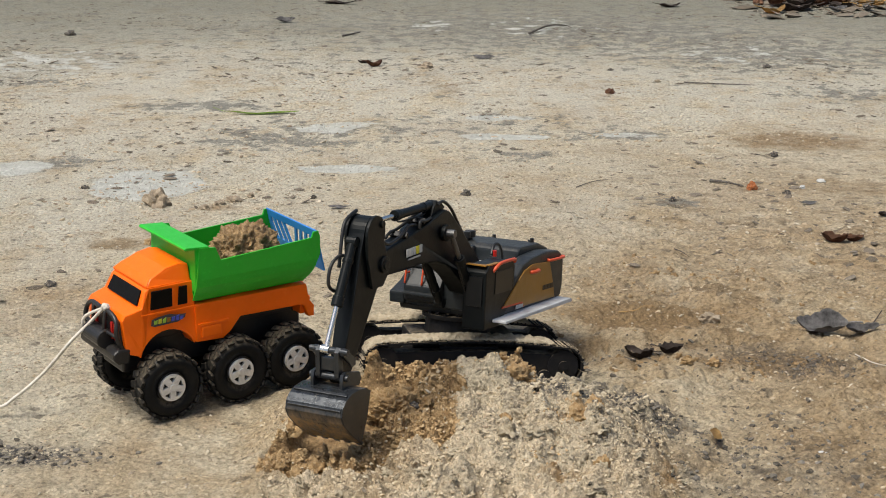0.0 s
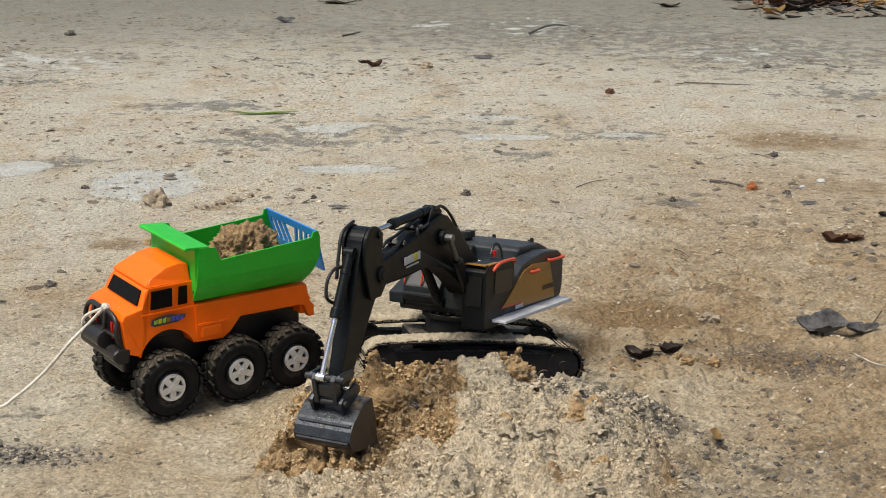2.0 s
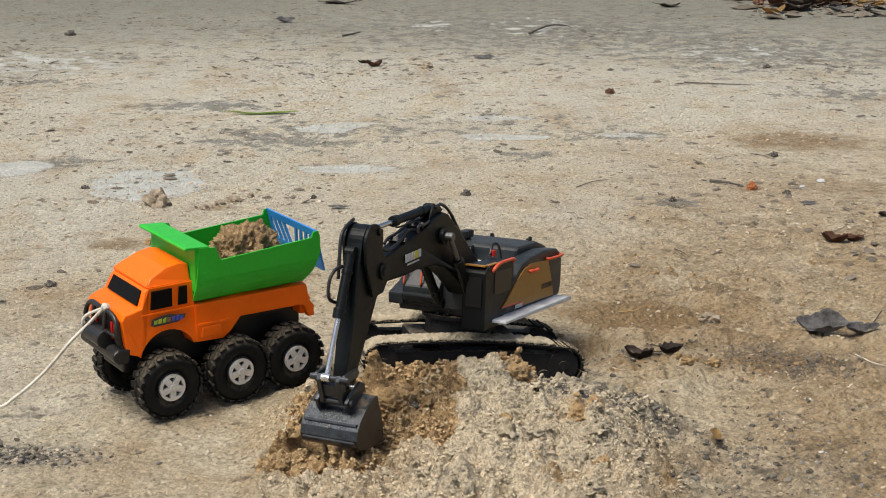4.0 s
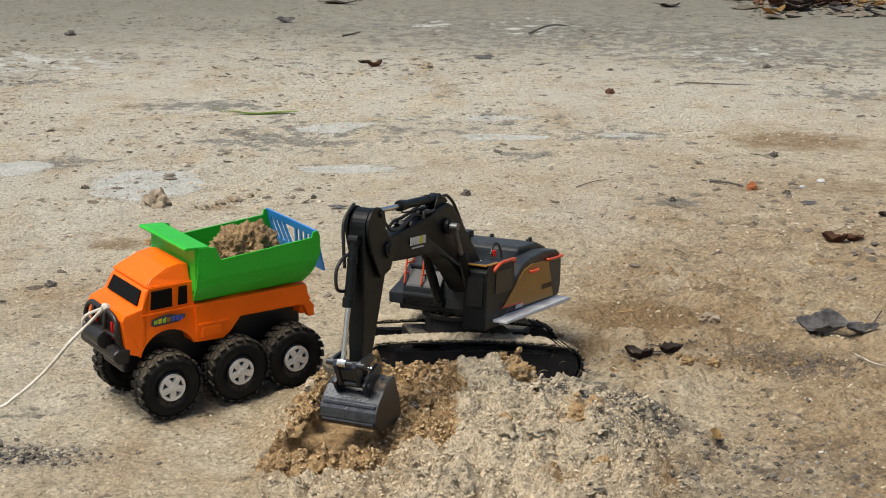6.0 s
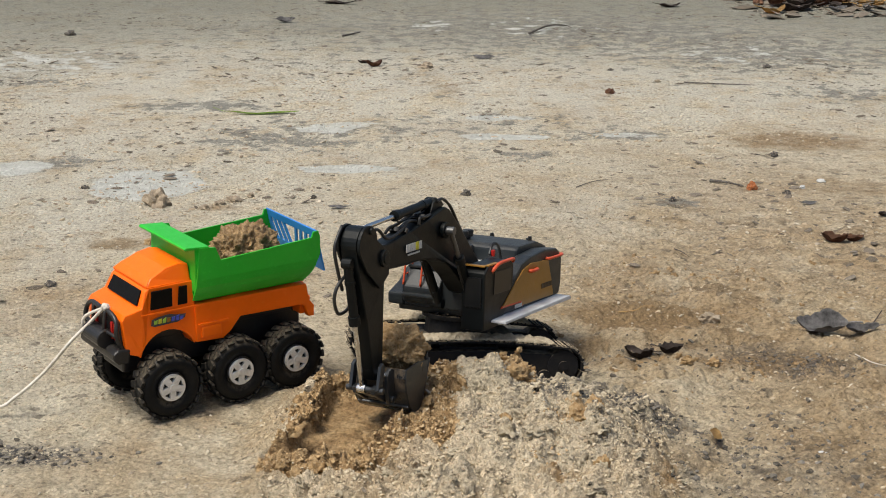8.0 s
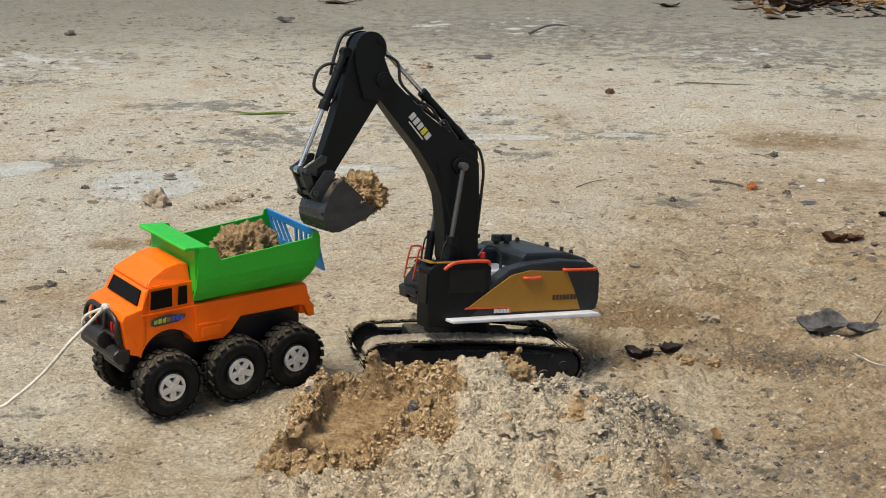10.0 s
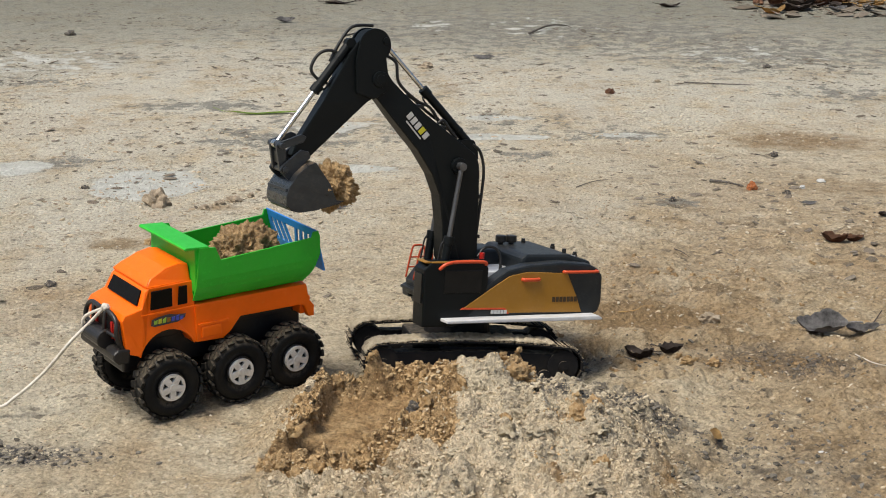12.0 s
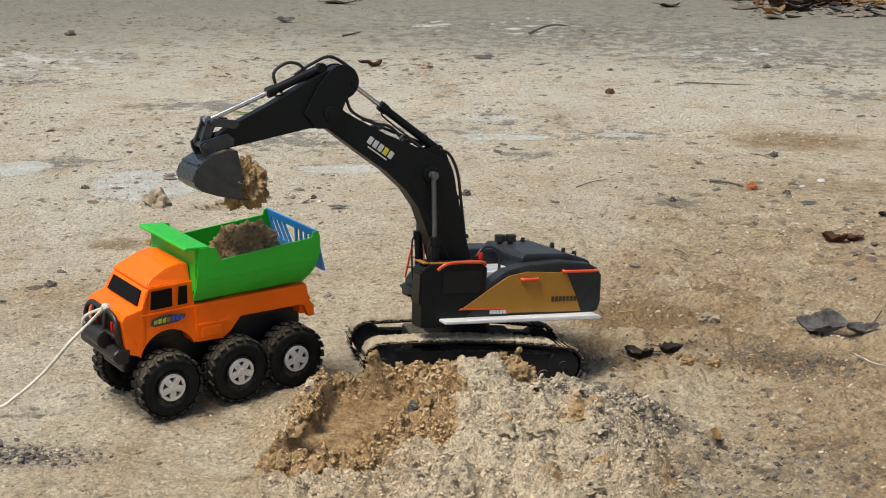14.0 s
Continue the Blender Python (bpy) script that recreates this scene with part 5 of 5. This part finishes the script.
def stone(x, y, size, material, label, seed, tall=0.7, name="stone", category="stone"):
    size *= 0.78
    b = lump(seed, size, size * 0.8, size * tall, 0.55, 1.6, 3, -0.5)
    for f in b.faces:
        f.smooth = False
    ob = part(name, b, material)
    ob.matrix_basis = pose(x, y, float(ground_z(x, y)) + size * tall * 0.38, 0, 0, seed * 47)
    return tagged(ob, label, category, "loose stones")


for i, (x, y, s, m, tall, words) in enumerate((
        (-0.610, 1.055, 0.034, M_STONE, 0.85, "pale blocky lump of hard sand"), (-0.094, 3.06, 0.026, M_STONE, 0.6, "small brownish stone on pale sand"),
        (0.454, 2.52, 0.018, M_LEAF_BROWN, 0.8, "small dark red-brown pebble on pale sand"), (0.024, 1.147, 0.013, M_STONE_DARK, 0.8, "small dark pebble on sand"),
        (0.632, 1.206, 0.015, M_BRICK, 0.9, "orange-red brick crumb on sand"), (0.397, 0.257, 0.021, M_STONE, 0.55, "flat grey-tan stone lying on sand"),
        (0.753, 1.585, 0.014, M_STONE_DARK, 0.8, "small purplish dark pebble on sand"), (-0.673, 0.425, 0.014, M_STONE_DARK, 0.5, "flat grey pebble on sand"),
        (-1.46, 3.95, 0.030, M_STONE_DARK, 0.5, "dark flat stone on pale sand"), (-0.293, 1.11, 0.007, M_STONE_DARK, 0.9, "tiny black pebble on sand"),
        (0.449, 1.094, 0.010, M_STONE_DARK, 0.9, "tiny dark pebble on sand"), (1.349, 5.05, 0.032, M_LEAF_BROWN, 0.9, "round brown seed pod on the ground"),
        (-0.455, 1.09, 0.018, M_STONE, 0.6, "small crumbly clod of sand"), (-0.480, 1.06, 0.014, M_STONE, 0.6, "small crumbly clod of sand"),
        (-0.425, 1.13, 0.012, M_STONE, 0.7, "small crumbly clod of sand"), (-0.505, 1.02, 0.016, M_STONE, 0.5, "small crumbly clod of sand"),
        (-0.79, 1.205, 0.010, M_STONE_DARK, 0.7, "tiny dark pebble on sand"), (-0.52, 0.76, 0.012, M_CLOD, 0.6, "small brown clod of sand"),
        (-0.56, 0.72, 0.016, M_CLOD, 0.5, "small brown clod of sand"), (-0.545, 0.69, 0.010, M_CLOD, 0.5, "small brown clod of sand"),
        (0.33, 0.02, 0.012, M_CLOD, 0.7, "small brown clod of sand"), (0.37, 0.04, 0.014, M_CLOD, 0.6, "small brown clod of sand"),
        (0.145, -0.39, 0.018, M_CLOD, 0.8, "brown clod sunk in the pale heap"), (0.165, -0.36, 0.014, M_CLOD, 0.8, "brown clod sunk in the pale heap"),
        (0.082, -0.165, 0.019, M_CLOD, 0.9, "brown clod beside the crawler track"), (0.062, -0.150, 0.011, M_CLOD, 0.9, "brown clod beside the crawler track"),
        (0.165, -0.47, 0.012, M_CLOD, 0.8, "brown crumb on the pale heap"), (0.06, -0.36, 0.010, M_CLOD, 0.8, "brown clod sunk in the pale heap"),
        (-0.052, -0.245, 0.010, M_STONE_DARK, 1.2, "dark crumb standing in the brown sand"), (1.02, 3.1, 0.02, M_STONE_DARK, 0.5, "dark flat stone on pale sand"),
        (0.62, 2.75, 0.014, M_STONE, 0.5, "small flat stone on pale sand"), (0.50, 3.02, 0.012, M_STONE_DARK, 0.5, "tiny dark pebble on pale sand"),
        (0.70, 1.17, 0.011, M_STONE_DARK, 0.7, "tiny dark pebble on sand"), (0.745, 1.23, 0.010, M_MARK, 0.5, "tiny white chip on sand"),
        (0.80, 1.30, 0.014, M_MARK, 0.35, "flat whitish chip on sand"), (0.45, -0.30, 0.005, M_MARK, 0.6, "tiny white chip on sand"))):
    stone(x, y, s, m, words, i + 3, tall)


def leaf(x, y, length, width, material, label, seed, turn, curl=0.5, lift=0.0, name="dry_leaf", tilt=0.0):
    """A curled leaf blade with a midrib, a little thick, and its stalk."""
    r = random.Random(seed)
    if y > 4.7:
        length, width = length * 1.25, width * 1.25
    n, m = 14, 6
    b = bmesh.new()
    rows = []
    bend, twist = curl * r.uniform(0.7, 1.2), r.uniform(-0.5, 0.5) * curl
    for i in range(n + 1):
        u = i / n
        w = width * (math.sin(math.pi * min(1, u * 0.97 + 0.03)) ** 0.8) / 2 + 0.0004
        ang = bend * (u - 0.5) * 2.2
        cx, cz = length * (math.sin(ang) / max(0.2, bend * 2.2)), length * (1 - math.cos(ang)) / max(0.2, bend * 2.2)
        row = []
        for j in range(-m, m + 1):
            v = j / m
            fold = abs(v) ** 1.4 * w * (0.55 * curl + 0.25 * r.random() * curl)
            wav = 0.10 * width * math.sin(u * 9 + v * 3 + seed)
            row.append(b.verts.new((cx, v * w * (1 - 0.25 * curl * abs(v)) + twist * w * u, cz + fold + wav * abs(v) * 0.6)))
        rows.append(row)
    for p, q in zip(rows, rows[1:]):
        for j in range(2 * m):
            b.faces.new((p[j], p[j + 1], q[j + 1], q[j]))
    bmesh.ops.solidify(b, geom=b.faces[:], thickness=0.0006)
    for f in b.faces:
        f.smooth = True
    end = rows[0][m].co.copy()
    tube([end, end + Vector((-length * 0.12, 0, 0.002)), end + Vector((-length * 0.25, 0.004, length * 0.06))], max(0.0006, width * 0.025), 5, 3, b)
    low = min(v.co.z for v in b.verts)
    for v in b.verts:
        v.co.z -= low
    ob = part(name, b, material)
    ob.matrix_basis = pose(x, y, float(ground_z(x, y)) - 0.001 + lift, tilt, 0, turn)
    return tagged(ob, label, "leaf", "fallen leaves")


for i, (x, y, l, w, m, turn, curl, words) in enumerate((
        (0.556, 0.185, 0.085, 0.062, M_LEAF_GREY, 165, 0.95, "curled grey-black dry leaf on sand"), (0.612, 0.172, 0.060, 0.028, M_LEAF_GREY, 190, 1.0, "narrow dark dry leaf on sand"),
        (0.540, 0.165, 0.030, 0.014, M_LEAF_DARK, 30, 0.9, "crumpled black leaf scrap on sand"),
        (0.705, 0.755, 0.062, 0.044, M_LEAF_BROWN, 150, 1.0, "curled dark brown dry leaf on sand"), (0.745, 0.765, 0.052, 0.034, M_LEAF_BROWN, 30, 0.9, "curled purplish brown dry leaf on sand"),
        (0.268, 0.083, 0.056, 0.034, M_LEAF_DARK, 150, 1.1, "crumpled dark leaf on sand"), (0.312, 0.060, 0.052, 0.034, M_LEAF_DARK, 20, 1.1, "curled dark brown leaf on sand"),
        (-0.265, 3.11, 0.075, 0.045, M_LEAF_BROWN, 25, 1.0, "curled dark brown leaf on pale sand"), (-0.305, 3.2, 0.05, 0.03, M_LEAF_DARK, 150, 0.8, "crumpled dark leaf on pale sand"),
        (0.095, 3.28, 0.075, 0.035, M_LEAF_GREY, 170, 0.35, "flat grey leaf on pale sand"), (-0.236, 1.012, 0.042, 0.012, M_LEAF_GREY, 170, 0.4, "narrow grey leaf on sand"),
        (0.725, 1.068, 0.034, 0.014, M_LEAF_GREY, 10, 0.3, "flat grey leaf scrap on sand"), (0.850, 0.975, 0.03, 0.02, M_LEAF_DARK, 60, 0.9, "crumpled black leaf on sand"),
        (-0.69, 4.42, 0.085, 0.05, M_LEAF_GREY, 20, 0.7, "grey crumpled leaf on pale sand"), (-0.53, 5.12, 0.14, 0.05, M_LEAF_DARK, 175, 0.4, "long dark leaf on the far ground"),
        (0.94, 4.96, 0.085, 0.05, M_LEAF_DARK, 10, 0.5, "dark dry leaf on the far ground"), (0.735, 1.60, 0.05, 0.014, M_LEAF_DARK, 5, 0.3, "narrow black leaf on sand"),
        (1.36, 4.78, 0.12, 0.06, M_LEAF_TAN, 30, 0.7, "tan curled leaf in a litter pile"), (1.46, 4.85, 0.15, 0.08, M_LEAF_DARK, 170, 0.8, "dark brown leaf in a litter pile"),
        (1.42, 5.02, 0.14, 0.07, M_LEAF_BROWN, 60, 0.8, "brown curled leaf in a litter pile"), (1.52, 4.98, 0.15, 0.08, M_LEAF_DARK, 10, 0.9, "dark brown leaf in a litter pile"),
        (1.60, 5.02, 0.14, 0.08, M_LEAF_BROWN, 200, 0.9, "brown curled leaf in a litter pile"), (1.68, 4.92, 0.13, 0.07, M_LEAF_DARK, 120, 0.8, "dark brown leaf in a litter pile"),
        (1.70, 5.08, 0.16, 0.09, M_LEAF_BROWN, 20, 0.7, "brown curled leaf in a litter pile"), (1.80, 5.0, 0.15, 0.06, M_LEAF_TAN, 165, 0.5, "yellowish tan leaf in a litter pile"),
        (1.86, 5.1, 0.16, 0.07, M_LEAF_TAN, 15, 0.6, "yellowish tan leaf in a litter pile"), (1.55, 5.12, 0.16, 0.08, M_LEAF_DARK, 100, 0.8, "dark brown leaf in a litter pile"),
        (1.78, 4.84, 0.10, 0.05, M_LEAF_GREY, 80, 0.8, "grey leaf in a litter pile"), (1.64, 4.80, 0.09, 0.04, M_LEAF_GREY, 30, 0.8, "grey leaf in a litter pile"),
        (1.92, 4.95, 0.12, 0.06, M_LEAF_DARK, 60, 0.8, "dark brown leaf in a litter pile"))):
    leaf(x, y, l, w, m, words, i * 3 + 1, turn, curl, 0.004 if m is M_LEAF_GREY else 0.0, "dry_leaf", 20 * math.cos(radians(turn)) if m is M_LEAF_GREY else 0)
leaf(-0.512, 2.14, 0.185, 0.026, M_LEAF_GREEN, "long narrow green leaf blade on pale sand", 5, 4, 0.12, 0.003, "leaf_blade")
leaf(0.324, -0.270, 0.034, 0.018, M_LEAF_TAN, "small orange-tan leaf standing in the grit", 9, 80, 0.2, 0.010, "dry_leaf", 30)


def twig(points, radius, material, label):
    pts = [(x, y, float(ground_z(x, y)) + radius * 0.6 + lift) for x, y, lift in points]
    return tagged(part("twig", tube(pts, lambda u: radius * (1 - 0.5 * u), 6, 5), material), label, "twig", "dry twigs")


twig([(0.555, 1.28, 0.002), (0.59, 1.25, 0.004), (0.618, 1.225, 0.001)], 0.0034, M_STONE_DARK, "short grey-brown twig on sand")
twig([(0.635, 0.20, 0.002), (0.642, 0.21, 0.012), (0.655, 0.222, 0.026)], 0.0014, M_LEAF_DARK, "thin dark stalk beside a dry leaf")
twig([(0.575, 0.055, 0.001), (0.60, 0.03, 0.003), (0.64, 0.00, 0.001)], 0.0010, M_ROPE, "thin pale straw on sand")
twig([(0.40, 0.69, 0.002), (0.408, 0.66, 0.006), (0.42, 0.64, 0.001)], 0.0012, M_LEAF_DARK, "thin dark bent twig on sand")
twig([(0.26, 0.30, 0.001), (0.285, 0.285, 0.003), (0.30, 0.31, 0.004), (0.315, 0.32, 0.001)], 0.0009, M_LEAF_TAN, "thin tan straw on sand")
twig([(0.28, 3.95, 0.004), (0.36, 4.1, 0.012), (0.44, 4.2, 0.003)], 0.005, M_STONE_DARK, "bent dark twig on pale sand")
twig([(0.70, 2.74, 0.002), (0.80, 2.69, 0.003), (0.90, 2.66, 0.002)], 0.0025, M_STONE_DARK, "thin grey twig on pale sand")
twig([(0.26, 1.22, 0.001), (0.30, 1.27, 0.003), (0.335, 1.30, 0.001)], 0.0013, M_STONE_DARK, "thin grey twig on sand")
twig([(-0.42, 3.85, 0.002), (-0.36, 3.95, 0.004)], 0.004, M_STONE_DARK, "thin grey twig on pale sand")


# ---- what moves ----
# seconds, slew, rock x, rock y, boom, stick, bucket: radians on the digger's own axes
JOINTS = np.array([
    (0.0, 1.116, -0.006, 0.000, -0.890, -0.062, 1.02), (0.5, 1.113, -0.006, -0.001, -0.897, -0.053, 0.80), (1.0, 1.113, -0.006, -0.003, -0.932, -0.064, 0.46),
    (1.5, 1.114, -0.006, -0.003, -0.930, -0.076, 0.45), (2.5, 1.114, -0.006, -0.003, -0.930, -0.076, 0.45), (3.0, 1.120, 0.000, -0.010, -0.921, -0.087, 0.44),
    (5.5, 1.126, 0.003, -0.012, -0.867, -0.228, 0.36), (6.0, 1.130, -0.003, -0.006, -0.825, -0.345, 0.34), (6.5, 1.128, -0.004, -0.007, -0.830, -0.560, 0.20),
    (7.0, 1.123, -0.002, -0.010, -0.842, -0.615, 0.06), (7.5, 1.122, -0.003, -0.008, -0.846, -0.645, -0.08), (8.0, 1.121, 0.005, -0.015, -0.850, -0.630, -0.85),
    (8.2, 1.121, 0.000, -0.013, -0.750, -0.535, -1.00), (9.2, 0.960, 0.000, -0.005, -0.230, -0.200, -0.55), (10.0, 0.520, -0.004, 0.002, -0.010, -0.010, -0.06),
    (10.3, 0.468, -0.004, 0.004, 0.010, 0.004, 0.0), (10.5, 0.450, -0.011, 0.013, 0.003, 0.001, 0.0), (11.5, 0.450, -0.011, 0.014, 0.001, 0.002, 0.0),
    (12.0, 0.448, 0.001, 0.010, -0.009, 0.237, 0.20), (12.5, 0.443, 0.002, 0.005, -0.009, 0.494, 0.44), (13.0, 0.440, 0.001, 0.005, -0.012, 0.751, 0.52),
    (13.5, 0.447, 0.010, -0.002, -0.221, 0.792, 0.62), (14.0, 0.442, 0.008, 0.001, -0.254, 0.762, 0.61)])


def joints_at(t):
    """The joint angles at t, on monotone cubics through the table."""
    ts = JOINTS[:, 0]
    i = int(np.clip(np.searchsorted(ts, t, "right") - 1, 0, len(ts) - 2))
    h = np.diff(ts)
    slope = np.diff(JOINTS[:, 1:], axis=0) / h[:, None]

    def tangent(k):
        if k == 0 or k == len(ts) - 1:
            return slope[0] * 0 if k == 0 else slope[-1]
        a, b = slope[k - 1], slope[k]
        w1, w2 = 2 * h[k] + h[k - 1], h[k] + 2 * h[k - 1]
        safe = a * b > 1e-12
        return np.where(safe, (w1 + w2) / (w1 / np.where(safe, a, 1) + w2 / np.where(safe, b, 1)), 0)

    s = (t - ts[i]) / h[i]
    return ((1 + 2 * s) * (1 - s) ** 2 * JOINTS[i, 1:] + s * (1 - s) ** 2 * h[i] * tangent(i)
            + s * s * (3 - 2 * s) * JOINTS[i + 1, 1:] + s * s * (s - 1) * h[i] * tangent(i + 1))


def turned(a, p):
    return (math.cos(a) * p[0] + math.sin(a) * p[1], -math.sin(a) * p[0] + math.cos(a) * p[1])


def plus(a, b):
    return (a[0] + b[0], a[1] + b[1])


def hinge(m, p, y, a):
    return m @ Matrix.Translation((p[0], y, p[1])) @ Matrix.Rotation(a, 4, "Y")


def aim(a, b):
    return math.atan2(-(b[1] - a[1]), b[0] - a[0])


TOOL_Y = ARM_Y - 0.0045   # the bucket hangs a little off the arm's middle


def digger_poses(t):
    """The pose of each moving part of the digger in the digger's space."""
    slew, rx, ry, be, st, bu = (float(v) for v in joints_at(t))
    m = pose(0, 0, 0, math.degrees(rx), math.degrees(ry), 0) @ pose(0, 0, 0, 0, 0, math.degrees(slew))
    elbow = plus(FOOT, turned(be, ELBOW))
    pin = plus(elbow, turned(st, PIN))
    ear = plus(pin, turned(bu, EAR))
    pivot = plus(elbow, turned(st, (-0.0845, -0.1015)))
    # the rocker's end: where its circle meets the link's, on the outer side
    l1, l2 = 0.029, 0.0314
    dx, dz = ear[0] - pivot[0], ear[1] - pivot[1]
    d = max(1e-4, math.hypot(dx, dz))
    a = (l1 * l1 - l2 * l2 + d * d) / (2 * d)
    hh = math.sqrt(max(0.0, l1 * l1 - a * a))
    ends = [(pivot[0] + a * dx / d + s * hh * dz / d, pivot[1] + a * dz / d - s * hh * dx / d) for s in (-1, 1)]
    out = turned(st, (-1.0, 0.1))
    end = max(ends, key=lambda e: e[0] * out[0] + e[1] * out[1])
    places = {house: m, boom: hinge(m, FOOT, ARM_Y, be), stick: hinge(m, elbow, ARM_Y, st), bucket: hinge(m, pin, TOOL_Y, bu),
              rocker: hinge(m, pivot, TOOL_Y, aim(pivot, end)), tipping_link: hinge(m, end, TOOL_Y, aim(end, ear))}

    def cylinder(pair, foot, eye, y):
        turn = aim(foot, eye)
        places[pair[0]], places[pair[1]] = hinge(m, foot, y, turn), hinge(m, eye, y, turn)

    cylinder(arm_cylinder, plus(FOOT, turned(be, (-0.005, 0.186))), plus(elbow, turned(st, (-0.006, 0.050))), ARM_Y)
    cylinder(bucket_cylinder, plus(elbow, turned(st, (-0.048, 0.034))), end, ARM_Y)
    for pair, y in zip(boom_cylinders, (ARM_Y - 0.0265, ARM_Y + 0.0265)):
        cylinder(pair, (-0.060, 0.104), plus(FOOT, turned(be, (-0.028, 0.158))), y)
    return places


TAKEN = 7.0    # the bucket takes the sand along from here on
IN_BUCKET = pose(0.056, 0, -0.029, 0, 40, 0)


def motions():
    times = [k / 10 for k in range(141)]
    tracks = {}
    scoop = []
    base = DIG.matrix_basis
    for t in times:
        places = digger_poses(t)
        for ob, m in places.items():
            tracks.setdefault(ob, []).append((t, m))
        # it rises out of the ground as the bucket curls under it
        sunk = 0.030 * (1 - float(smooth(TAKEN - 0.2, TAKEN + 0.7, t)))
        held = places[bucket] if t >= TAKEN else digger_poses(TAKEN)[bucket]
        scoop.append((t, Matrix.Translation((0, 0, -sunk)) @ base @ held @ IN_BUCKET))
    for ob, rows in tracks.items():
        walk(ob, rows)
    walk(SCOOP, scoop)


motions()
